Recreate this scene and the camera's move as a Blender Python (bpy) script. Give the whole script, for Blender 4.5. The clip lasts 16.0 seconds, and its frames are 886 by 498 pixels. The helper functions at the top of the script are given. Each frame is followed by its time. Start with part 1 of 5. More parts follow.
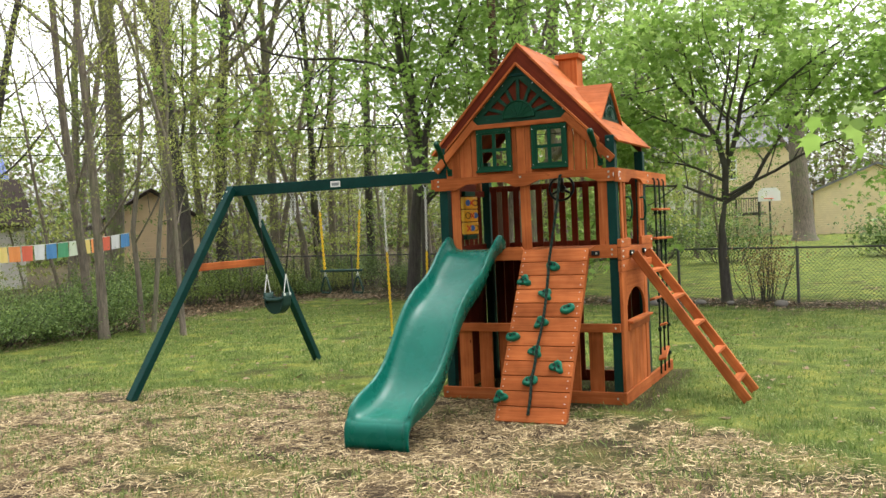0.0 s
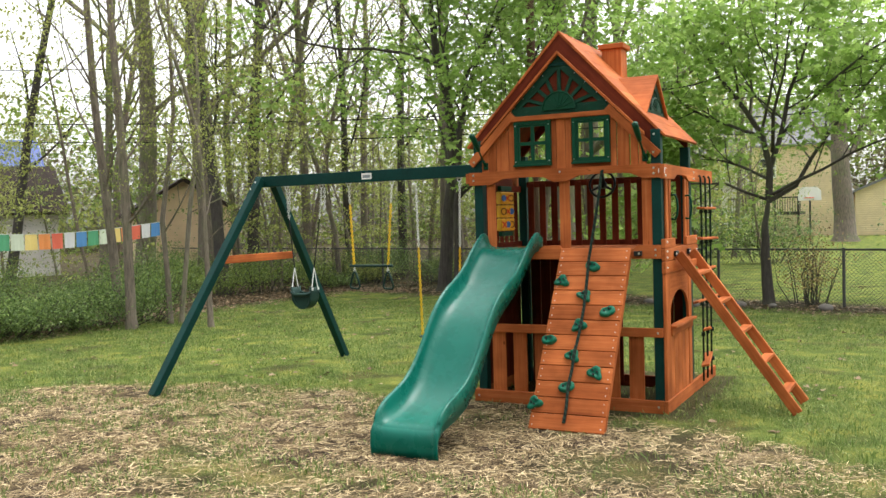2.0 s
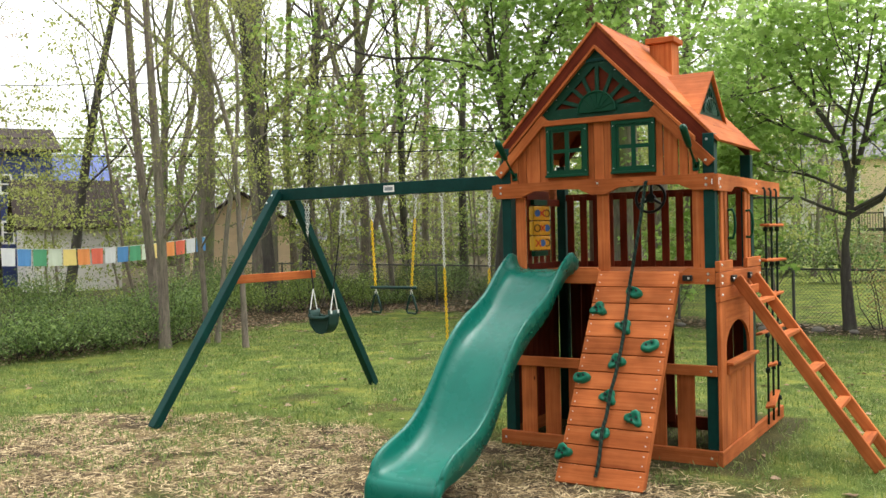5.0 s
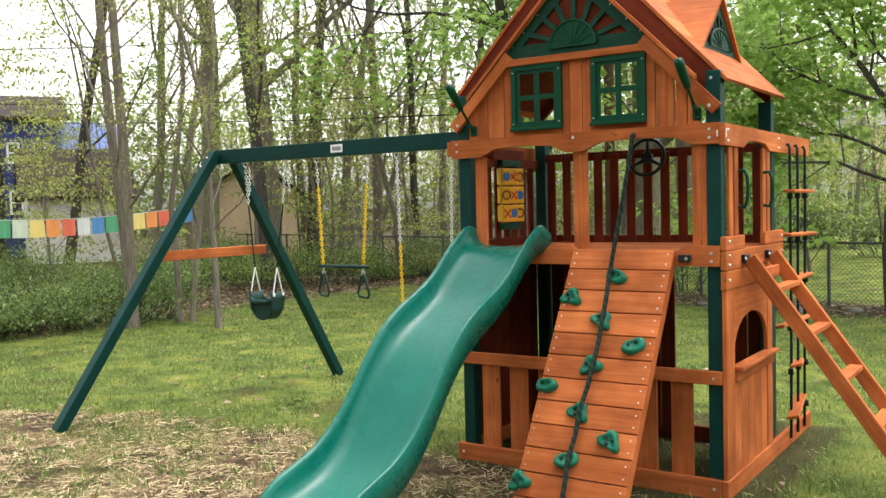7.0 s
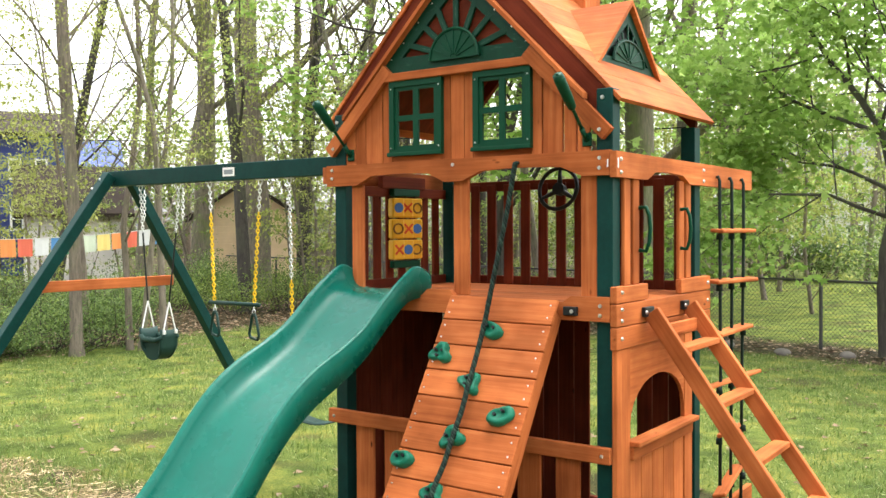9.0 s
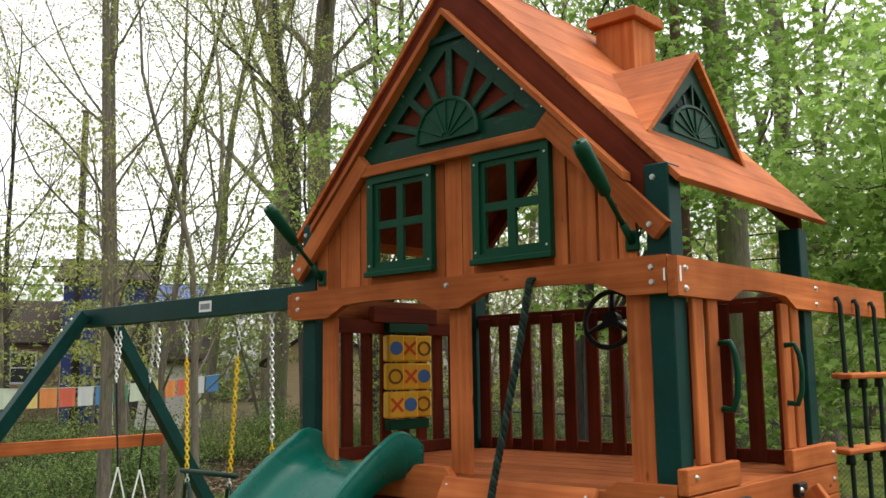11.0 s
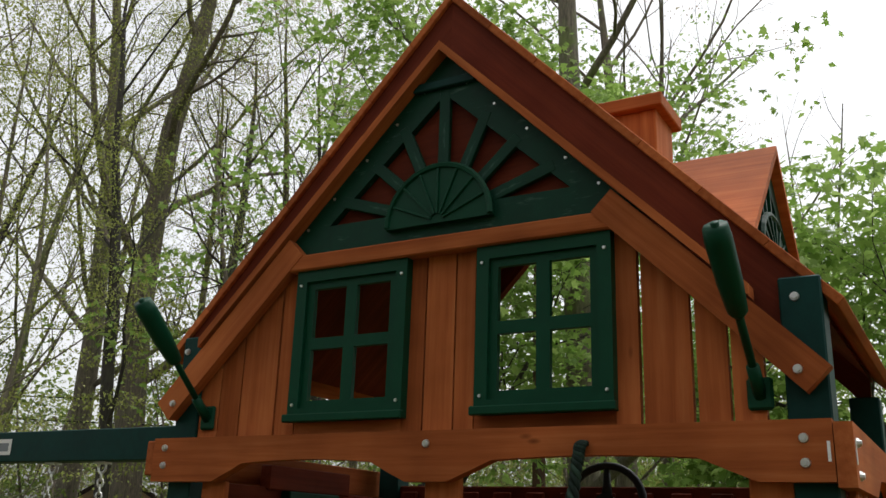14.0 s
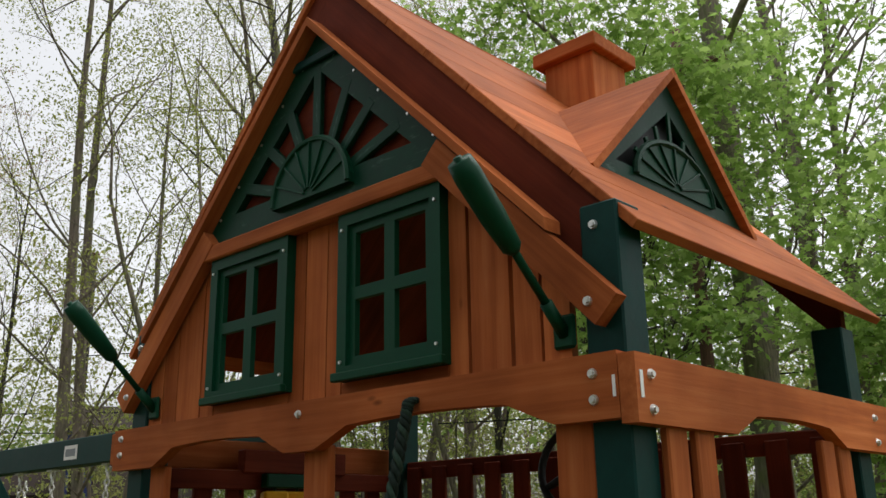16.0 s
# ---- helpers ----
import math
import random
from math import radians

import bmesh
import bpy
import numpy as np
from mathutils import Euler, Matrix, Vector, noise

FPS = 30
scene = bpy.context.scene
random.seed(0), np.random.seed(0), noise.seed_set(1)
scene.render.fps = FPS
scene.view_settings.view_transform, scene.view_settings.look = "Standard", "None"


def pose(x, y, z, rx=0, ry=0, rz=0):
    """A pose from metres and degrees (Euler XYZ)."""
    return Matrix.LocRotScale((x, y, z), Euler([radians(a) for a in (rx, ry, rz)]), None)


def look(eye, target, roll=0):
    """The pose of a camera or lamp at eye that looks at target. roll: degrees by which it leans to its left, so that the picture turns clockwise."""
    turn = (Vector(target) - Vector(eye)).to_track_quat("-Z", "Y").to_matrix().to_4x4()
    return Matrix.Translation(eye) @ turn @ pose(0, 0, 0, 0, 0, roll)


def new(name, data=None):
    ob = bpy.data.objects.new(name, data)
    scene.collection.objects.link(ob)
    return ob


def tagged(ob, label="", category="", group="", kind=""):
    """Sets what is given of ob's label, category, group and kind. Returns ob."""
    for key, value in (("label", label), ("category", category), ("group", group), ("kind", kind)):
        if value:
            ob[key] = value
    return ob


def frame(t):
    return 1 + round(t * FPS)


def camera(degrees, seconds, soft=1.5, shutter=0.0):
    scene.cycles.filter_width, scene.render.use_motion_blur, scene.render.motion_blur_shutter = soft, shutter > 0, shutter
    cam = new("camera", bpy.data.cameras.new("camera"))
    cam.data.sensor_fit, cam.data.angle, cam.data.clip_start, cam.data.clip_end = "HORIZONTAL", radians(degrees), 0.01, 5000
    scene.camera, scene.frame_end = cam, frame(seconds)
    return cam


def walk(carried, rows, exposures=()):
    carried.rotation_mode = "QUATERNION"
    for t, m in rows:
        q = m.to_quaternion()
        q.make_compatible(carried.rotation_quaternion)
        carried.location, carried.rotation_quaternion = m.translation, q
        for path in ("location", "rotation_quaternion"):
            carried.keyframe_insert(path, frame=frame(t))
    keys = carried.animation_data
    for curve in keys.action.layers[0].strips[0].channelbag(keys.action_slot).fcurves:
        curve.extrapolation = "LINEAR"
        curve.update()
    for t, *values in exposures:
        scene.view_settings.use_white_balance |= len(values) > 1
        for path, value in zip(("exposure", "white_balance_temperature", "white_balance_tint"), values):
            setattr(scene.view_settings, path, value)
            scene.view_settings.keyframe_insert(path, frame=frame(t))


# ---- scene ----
cam = camera(51.6, 16.0)
PATH = [
    (0, (2.233, -8.48, 1.788), (1.372, -6.676, 1.734), -2.6),
    (0.5, (2.273, -8.306, 1.811), (1.319, -6.549, 1.746), -2.1),
    (1, (2.239, -8.208, 1.811), (1.278, -6.455, 1.735), -1.3),
    (1.5, (2.116, -8.175, 1.816), (1.207, -6.395, 1.765), -2.1),
    (2, (2.044, -8.138, 1.81), (1.121, -6.365, 1.744), -1.6),
    (2.5, (2.037, -8.141, 1.818), (1.125, -6.362, 1.761), -1.4),
    (3, (2.053, -8.127, 1.82), (1.144, -6.346, 1.776), -2.4),
    (3.5, (2.104, -7.911, 1.822), (1.124, -6.168, 1.795), -2.1),
    (4, (2.161, -7.591, 1.815), (1.101, -5.895, 1.786), -0.9),
    (4.2, (2.134, -7.473, 1.814), (1.079, -5.774, 1.805), -0.9),
    (6.3, (1.726, -5.978, 1.845), (0.647, -4.296, 1.769), -2.4),
    (6.5, (1.716, -5.765, 1.8), (0.614, -4.098, 1.723), -1.7),
    (7, (1.68, -5.376, 1.796), (0.558, -3.724, 1.703), -1.4),
    (7.5, (1.611, -5.074, 1.736), (0.546, -3.384, 1.62), -2.1),
    (8, (1.779, -4.76, 1.699), (0.695, -3.087, 1.542), -2.4),
    (8.5, (1.95, -4.532, 1.762), (0.815, -2.892, 1.605), -1.5),
    (9, (1.965, -4.131, 1.863), (0.797, -2.508, 1.82), -0.3),
    (9.5, (1.978, -3.685, 1.849), (0.683, -2.161, 1.89), -0.9),
    (10, (1.881, -3.272, 1.869), (0.543, -1.788, 1.965), -1.7),
    (10.2, (1.793, -3.135, 1.867), (0.455, -1.654, 1.995), -1.9),
    (12.3, (0.778, -2.053, 1.969), (-0.449, -0.54, 2.423), 2.7),
    (12.5, (0.695, -1.984, 1.983), (-0.481, -0.439, 2.46), 3.1),
    (13, (0.511, -1.911, 1.934), (-0.472, -0.279, 2.543), 2.2),
    (13.5, (0.325, -1.948, 1.965), (-0.587, -0.279, 2.585), 0.8),
    (14, (0.247, -1.985, 1.995), (-0.714, -0.337, 2.597), 2.0),
    (14.5, (0.262, -2.011, 1.999), (-0.691, -0.335, 2.534), -0.6),
    (15, (0.566, -1.901, 1.927), (-0.395, -0.225, 2.445), -3.2),
    (15.5, (0.801, -1.688, 1.932), (-0.301, -0.117, 2.494), -2.9),
    (16, (0.916, -1.44, 1.943), (-0.393, -0.043, 2.522), -1.0),
]
walk(cam, [(t, look(eye, target, roll)) for t, eye, target, roll in PATH], [(0, 1.84), (4, 1.84), (7, 2.06), (7.5, 2.15), (8, 2.55), (9.0, 2.5), (9.5, 2.08), (10.2, 1.8), (12.3, 0.80), (13, 0.60), (13.5, 0.47), (14, 0.64), (14.5, 0.74), (15, 0.8), (15.5, 0.78), (16, 0.67)])

# ---- world, sun, exposure ----
world = bpy.data.worlds.new("overcast_sky")
scene.world = world
world.use_nodes = True
wn, wl = world.node_tree.nodes, world.node_tree.links
sky = wn.new("ShaderNodeTexSky")
sky.sky_type = "NISHITA"
sky.sun_disc = False
sky.sun_elevation, sky.sun_rotation = radians(72), radians(20)
sky.air_density, sky.dust_density, sky.ozone_density = 1.0, 4.0, 1.0
hsv = wn.new("ShaderNodeHueSaturation")
hsv.inputs["Saturation"].default_value = 0.12
wl.new(sky.outputs[0], hsv.inputs["Color"])
wl.new(hsv.outputs[0], wn["Background"].inputs["Color"])
wn["Background"].inputs["Strength"].default_value = 0.15
sun = new("sun", bpy.data.lights.new("sun", "SUN"))
sun.data.energy, sun.data.angle, sun.data.color = 0.3, radians(60), (1.0, 0.97, 0.93)
sun.matrix_world = look((2.5, 2.0, 12), (0, 0, 0))


# ---- materials ----
def nodes_of(name):
    m = bpy.data.materials.new(name)
    m.use_nodes = True
    return m, m.node_tree.nodes, m.node_tree.links, m.node_tree.nodes["Principled BSDF"]


def ramp(n, stops):
    r = n.new("ShaderNodeValToRGB")
    while len(r.color_ramp.elements) < len(stops):
        r.color_ramp.elements.new(0.5)
    for e, (p, c) in zip(r.color_ramp.elements, stops):
        e.position, e.color = p, (*c, 1)
    return r


def noise_node(n, l, coord, scale, detail=4.0, rough=0.6, stretch=None):
    t = n.new("ShaderNodeTexNoise")
    t.inputs["Scale"].default_value = scale
    t.inputs["Detail"].default_value = detail
    t.inputs["Roughness"].default_value = rough
    if stretch:
        mp = n.new("ShaderNodeMapping")
        mp.inputs["Scale"].default_value = stretch
        l.new(coord, mp.inputs["Vector"])
        coord = mp.outputs[0]
    l.new(coord, t.inputs["Vector"])
    return t


def mixed(n, l, fac, a, b, mode="MIX"):
    m = n.new("ShaderNodeMix")
    m.data_type, m.blend_type = "RGBA", mode
    for sock, v in ((m.inputs[0], fac), (m.inputs[6], a), (m.inputs[7], b)):
        if isinstance(v, (int, float)):
            sock.default_value = v
        elif isinstance(v, tuple):
            sock.default_value = (*v, 1)
        else:
            l.new(v, sock)
    return m.outputs[2]


def bump(n, l, p, height, strength, dist=0.01):
    b = n.new("ShaderNodeBump")
    b.inputs["Strength"].default_value, b.inputs["Distance"].default_value = strength, dist
    l.new(height, b.inputs["Height"])
    l.new(b.outputs[0], p.inputs["Normal"])


def wood(name, dark, mid, light, rough=0.6, knots=True):
    """Stained timber, grain along the local x axis, with each board a little different."""
    m, n, l, p = nodes_of(name)
    tc, oi = n.new("ShaderNodeTexCoord"), n.new("ShaderNodeObjectInfo")
    off = n.new("ShaderNodeVectorMath")
    off.operation = "MULTIPLY_ADD"
    l.new(oi.outputs["Random"], off.inputs[0])
    off.inputs[1].default_value = (37.0, 19.0, 11.0)
    l.new(tc.outputs["Object"], off.inputs[2])
    v = off.outputs[0]
    grain = noise_node(n, l, v, 9.0, 6, 0.65, (0.22, 5.0, 5.0))
    blot = noise_node(n, l, v, 3.0, 3, 0.5)
    r = ramp(n, [(0.18, dark), (0.5, mid), (0.86, light)])
    l.new(grain.outputs[0], r.inputs[0])
    r2 = ramp(n, [(0.3, (0.60, 0.55, 0.52)), (0.7, (1.14, 1.1, 1.06))])
    l.new(blot.outputs[0], r2.inputs[0])
    c = mixed(n, l, 1.0, r.outputs[0], r2.outputs[0], "MULTIPLY")
    rr = ramp(n, [(0.0, (0.8, 0.76, 0.72)), (1.0, (1.15, 1.15, 1.15))])
    l.new(oi.outputs["Random"], rr.inputs[0])
    c = mixed(n, l, 1.0, c, rr.outputs[0], "MULTIPLY")
    if knots:
        vo = n.new("ShaderNodeTexVoronoi")
        vo.inputs["Scale"].default_value = 5.0
        mp = n.new("ShaderNodeMapping")
        mp.inputs["Scale"].default_value = (0.6, 1.5, 1.5)
        l.new(v, mp.inputs["Vector"])
        l.new(mp.outputs[0], vo.inputs["Vector"])
        kr = ramp(n, [(0.03, (1, 1, 1)), (0.075, (0, 0, 0))])
        l.new(vo.outputs["Distance"], kr.inputs[0])
        c = mixed(n, l, kr.outputs[0], c, tuple(a * 0.35 for a in dark))
    l.new(c, p.inputs["Base Color"])
    p.inputs["Roughness"].default_value = rough
    p.inputs["Specular IOR Level"].default_value = 0.05
    bump(n, l, p, grain.outputs[0], 0.25, 0.004)
    return m


def paint(name, col, rough=0.45, var=0.25, scale=14.0, relief=0.15, glint_wear=None, spec=0.2):
    m, n, l, p = nodes_of(name)
    tc = n.new("ShaderNodeTexCoord")
    a = noise_node(n, l, tc.outputs["Object"], scale, 5)
    b = noise_node(n, l, tc.outputs["Object"], scale * 0.15, 3)
    r = ramp(n, [(0.3, tuple(c * (1 - var) for c in col)), (0.7, tuple(c * (1 + var) for c in col))])
    mx = n.new("ShaderNodeMath")
    mx.operation = "ADD"
    h = n.new("ShaderNodeMath")
    h.operation = "MULTIPLY"
    h.inputs[1].default_value = 0.5
    l.new(a.outputs[0], mx.inputs[0])
    l.new(b.outputs[0], mx.inputs[1])
    l.new(mx.outputs[0], h.inputs[0])
    l.new(h.outputs[0], r.inputs[0])
    c = r.outputs[0]
    # Pale patches of painted gloss and wear, laid in streaks of noise.
    if glint_wear:
        w = noise_node(n, l, tc.outputs["Object"], 22.0, 6, 0.7, (0.4, 2, 2))
        wr = ramp(n, [(0.58, (0, 0, 0)), (0.70, (1, 1, 1))])
        l.new(w.outputs[0], wr.inputs[0])
        c = mixed(n, l, wr.outputs[0], c, glint_wear)
    l.new(c, p.inputs["Base Color"])
    rr = n.new("ShaderNodeMapRange")
    rr.inputs["To Min"].default_value, rr.inputs["To Max"].default_value = rough - 0.1, rough + 0.12
    l.new(a.outputs[0], rr.inputs["Value"])
    l.new(rr.outputs[0], p.inputs["Roughness"])
    p.inputs["Specular IOR Level"].default_value = spec
    bump(n, l, p, a.outputs[0], relief, 0.003)
    return m


def leafy(name, c1, c2, c3, trans=0.35):
    """Leaves: each island its own green, some light through the blade."""
    m, n, l, p = nodes_of(name)
    g = n.new("ShaderNodeNewGeometry")
    r = ramp(n, [(0.0, c1), (0.5, c2), (1.0, c3)])
    l.new(g.outputs["Random Per Island"], r.inputs[0])
    l.new(r.outputs[0], p.inputs["Base Color"])
    p.inputs["Roughness"].default_value = 0.55
    p.inputs["Specular IOR Level"].default_value = 0.3
    tr = n.new("ShaderNodeBsdfTranslucent")
    l.new(r.outputs[0], tr.inputs["Color"])
    mx = n.new("ShaderNodeMixShader")
    mx.inputs[0].default_value = trans
    l.new(p.outputs[0], mx.inputs[1])
    l.new(tr.outputs[0], mx.inputs[2])
    l.new(mx.outputs[0], n["Material Output"].inputs["Surface"])
    return m


def bark(name, dark, light, moss=(0.10, 0.13, 0.05), amount=0.5):
    m, n, l, p = nodes_of(name)
    tc = n.new("ShaderNodeTexCoord")
    a = noise_node(n, l, tc.outputs["Object"], 14.0, 6, 0.7, (1.6, 1.6, 0.25))
    b = noise_node(n, l, tc.outputs["Object"], 1.3, 4)
    r = ramp(n, [(0.3, dark), (0.65, light)])
    l.new(a.outputs[0], r.inputs[0])
    mr = ramp(n, [(0.48, (0, 0, 0)), (0.68, (amount, amount, amount))])
    l.new(b.outputs[0], mr.inputs[0])
    l.new(mixed(n, l, mr.outputs[0], r.outputs[0], moss), p.inputs["Base Color"])
    p.inputs["Roughness"].default_value = 0.9
    bump(n, l, p, a.outputs[0], 0.8, 0.03)
    return m


def metal(name, col, rough=0.35):
    m, n, l, p = nodes_of(name)
    p.inputs["Base Color"].default_value = (*col, 1)
    p.inputs["Metallic"].default_value = 1.0
    tc = n.new("ShaderNodeTexCoord")
    a = noise_node(n, l, tc.outputs["Object"], 40.0, 3)
    rr = n.new("ShaderNodeMapRange")
    rr.inputs["To Min"].default_value, rr.inputs["To Max"].default_value = rough - 0.1, rough + 0.2
    l.new(a.outputs[0], rr.inputs["Value"])
    l.new(rr.outputs[0], p.inputs["Roughness"])
    return m


def siding(name, col, pitch=0.14):
    """Lapped siding of far houses."""
    m, n, l, p = nodes_of(name)
    tc = n.new("ShaderNodeTexCoord")
    sep = n.new("ShaderNodeSeparateXYZ")
    l.new(tc.outputs["Object"], sep.inputs[0])
    d = n.new("ShaderNodeMath")
    d.operation = "DIVIDE"
    d.inputs[1].default_value = pitch
    f = n.new("ShaderNodeMath")
    f.operation = "FRACT"
    l.new(sep.outputs["Z"], d.inputs[0])
    l.new(d.outputs[0], f.inputs[0])
    a = noise_node(n, l, tc.outputs["Object"], 1.2, 5)
    r = ramp(n, [(0.3, tuple(c * 0.86 for c in col)), (0.7, tuple(min(1, c * 1.08) for c in col))])
    l.new(a.outputs[0], r.inputs[0])
    l.new(r.outputs[0], p.inputs["Base Color"])
    p.inputs["Roughness"].default_value = 0.6
    bump(n, l, p, f.outputs[0], 1.0, 0.03)
    return m


CEDAR = wood("stained_cedar", (0.265, 0.068, 0.022), (0.425, 0.127, 0.040), (0.56, 0.205, 0.075))
# Darker copy of CEDAR; shade on inner and underside boards is in the colour.
CEDAR_SHADED = wood("shaded_cedar", (0.085, 0.018, 0.010), (0.135, 0.028, 0.014), (0.185, 0.043, 0.019))
GREEN = paint("green_painted_timber", (0.003, 0.032, 0.027), 0.45, 0.3, 30, 0.2, spec=0.13)
# Pale patches paint sky reflections into the green, along with some worn edges.
GREEN_GLINT_WORN = paint("green_timber_glint_and_wear", (0.003, 0.034, 0.018), 0.44, 0.3, 18, 0.3, glint_wear=(0.045, 0.10, 0.075), spec=0.14)
GREEN_WIN = paint("green_plastic_frame", (0.003, 0.044, 0.021), 0.42, 0.15, 20, 0.08, spec=0.13)
SLIDE = paint("slide_plastic", (0.001, 0.100, 0.070), 0.27, 0.14, 6, 0.04, spec=0.23)
HOLD = paint("hold_plastic", (0.008, 0.13, 0.075), 0.42, 0.25, 30, 0.3)
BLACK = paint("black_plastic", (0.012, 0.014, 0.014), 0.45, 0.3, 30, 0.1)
RUBBER = paint("dark_green_rubber", (0.010, 0.035, 0.028), 0.5, 0.25, 25, 0.1)
YELLOW = paint("yellow_vinyl", (0.75, 0.50, 0.02), 0.45, 0.12, 20, 0.1)
GAME_YELLOW = paint("game_yellow", (0.78, 0.44, 0.03), 0.4, 0.1, 20, 0.05)
GAME_RED = paint("game_red", (0.62, 0.08, 0.02), 0.45, 0.1)
GAME_BLUE = paint("game_blue", (0.06, 0.16, 0.42), 0.45, 0.1)
GAME_BROWN = paint("game_brown", (0.20, 0.10, 0.02), 0.45, 0.1)
STEEL = metal("galvanised_steel", (0.62, 0.62, 0.6))
DARKSTEEL = metal("dark_steel", (0.10, 0.10, 0.10), 0.5)
ROPE_PALE = paint("green_rope_strand", (0.022, 0.045, 0.031), 0.8, 0.3, 60, 0.6)
ROPE = paint("black_green_rope", (0.010, 0.020, 0.015), 0.8, 0.4, 60, 0.6)
WHITE = paint("white_label", (0.75, 0.75, 0.72), 0.5, 0.05)
GREYTXT = paint("grey_print", (0.22, 0.24, 0.25), 0.5, 0.05)
BARK = bark("grey_brown_bark", (0.065, 0.050, 0.038), (0.22, 0.18, 0.14))
BARK_DARK = bark("dark_bark", (0.018, 0.014, 0.012), (0.060, 0.050, 0.042), amount=0.25)
BARK_MOSS = bark("mossy_bark", (0.07, 0.058, 0.042), (0.22, 0.19, 0.14), (0.15, 0.19, 0.055), 0.85)
MAPLE = leafy("maple_leaf", (0.15, 0.26, 0.045), (0.25, 0.385, 0.085), (0.37, 0.50, 0.15), 0.6)
SPRING = leafy("spring_leaf", (0.19, 0.23, 0.050), (0.28, 0.32, 0.075), (0.38, 0.40, 0.12), 0.45)
BUD = leafy("russet_bud", (0.24, 0.13, 0.08), (0.32, 0.22, 0.10), (0.33, 0.33, 0.10), 0.45)
SHRUB = leafy("shrub_leaf", (0.050, 0.090, 0.024), (0.11, 0.175, 0.044), (0.23, 0.32, 0.085), 0.4)
UNDER = leafy("undergrowth_leaf", (0.09, 0.14, 0.03), (0.16, 0.23, 0.05), (0.27, 0.34, 0.08), 0.4)
THICKET = leafy("thicket_twig", (0.10, 0.085, 0.055), (0.17, 0.15, 0.085), (0.22, 0.22, 0.10), 0.3)
BLADE = leafy("grass_blade", (0.07, 0.12, 0.018), (0.140, 0.210, 0.050), (0.30, 0.325, 0.125), 0.35)
STRAW = leafy("straw", (0.07, 0.045, 0.024), (0.30, 0.215, 0.10), (0.78, 0.63, 0.37), 0.15)
LITTER = leafy("dead_leaf", (0.10, 0.06, 0.03), (0.18, 0.11, 0.06), (0.30, 0.21, 0.13), 0.1)


def ground_material():
    m, n, l, p = nodes_of("lawn_and_straw")
    tc = n.new("ShaderNodeTexCoord")
    co = tc.outputs["Object"]
    fine = noise_node(n, l, co, 55.0, 8, 0.8)
    mid = noise_node(n, l, co, 2.2, 5, 0.6)
    big = noise_node(n, l, co, 0.5, 4)
    grass = ramp(n, [(0.32, (0.034, 0.052, 0.011)), (0.5, (0.12, 0.155, 0.034)), (0.7, (0.25, 0.27, 0.08))])
    l.new(fine.outputs[0], grass.inputs[0])
    gb = ramp(n, [(0.32, (0.36, 0.44, 0.36)), (0.48, (0.80, 0.86, 0.75)), (0.64, (1.5, 1.25, 1.1))])
    l.new(mid.outputs[0], gb.inputs[0])
    g = mixed(n, l, 1.0, grass.outputs[0], gb.outputs[0], "MULTIPLY")
    soil = ramp(n, [(0.40, (0.012, 0.008, 0.005)), (0.66, (0.085, 0.058, 0.036))])
    l.new(fine.outputs[0], soil.inputs[0])
    straw = ramp(n, [(0.38, (0.022, 0.015, 0.009)), (0.5, (0.13, 0.09, 0.045)), (0.64, (0.50, 0.38, 0.20))])
    l.new(fine.outputs[0], straw.inputs[0])
    sp = ramp(n, [(0.42, (0, 0, 0)), (0.60, (1, 1, 1))])
    l.new(mid.outputs[0], sp.inputs[0])
    s = mixed(n, l, sp.outputs[0], soil.outputs[0], straw.outputs[0])
    tuft = ramp(n, [(0.54, (0, 0, 0)), (0.66, (0.5, 0.5, 0.5))])
    l.new(big.outputs[0], tuft.inputs[0])
    s = mixed(n, l, tuft.outputs[0], s, g)
    at = n.new("ShaderNodeAttribute")
    at.attribute_name = "cover"
    sx = n.new("ShaderNodeSeparateColor")
    l.new(at.outputs["Color"], sx.inputs[0])
    c = mixed(n, l, sx.outputs[0], g, s)
    c = mixed(n, l, sx.outputs[1], c, soil.outputs[0])
    l.new(c, p.inputs["Base Color"])
    p.inputs["Roughness"].default_value = 0.95
    p.inputs["Specular IOR Level"].default_value = 0.1
    bump(n, l, p, fine.outputs[0], 0.9, 0.03)
    return m


GROUND = ground_material()
SIDING_BLUE = siding("blue_siding", (0.040, 0.062, 0.24))
SIDING_TAN = siding("tan_siding", (0.80, 0.60, 0.38), 0.2)
SIDING_BRICK = siding("brick_and_cream_wall", (0.50, 0.33, 0.24), 0.08)
SIDING_YELLOW = siding("cream_siding", (0.82, 0.66, 0.42))
SIDING_WHITE = siding("white_siding", (0.66, 0.65, 0.62))
SIDING_GREY = siding("grey_garage_wall", (0.80, 0.76, 0.74), 0.4)
SHINGLE = paint("brown_shingle_roof", (0.030, 0.021, 0.016), 0.9, 0.4, 9, 0.6)
SHINGLE_GREY = paint("grey_shingle_roof", (0.16, 0.16, 0.165), 0.9, 0.3, 9, 0.6)
BLUE_ROOF = siding("blue_metal_roof", (0.03, 0.062, 0.22), 0.3)
TRIMW = paint("white_trim", (0.72, 0.72, 0.70), 0.6, 0.06)
GLASS = paint("window_glass", (0.035, 0.042, 0.05), 0.12, 0.2, 2, 0.0, spec=0.5)
POLE = bark("creosote_pole", (0.060, 0.030, 0.020), (0.15, 0.075, 0.05), (0.1, 0.06, 0.04), 0.3)
STONE = paint("field_stone", (0.15, 0.135, 0.12), 0.9, 0.3, 12, 0.8)
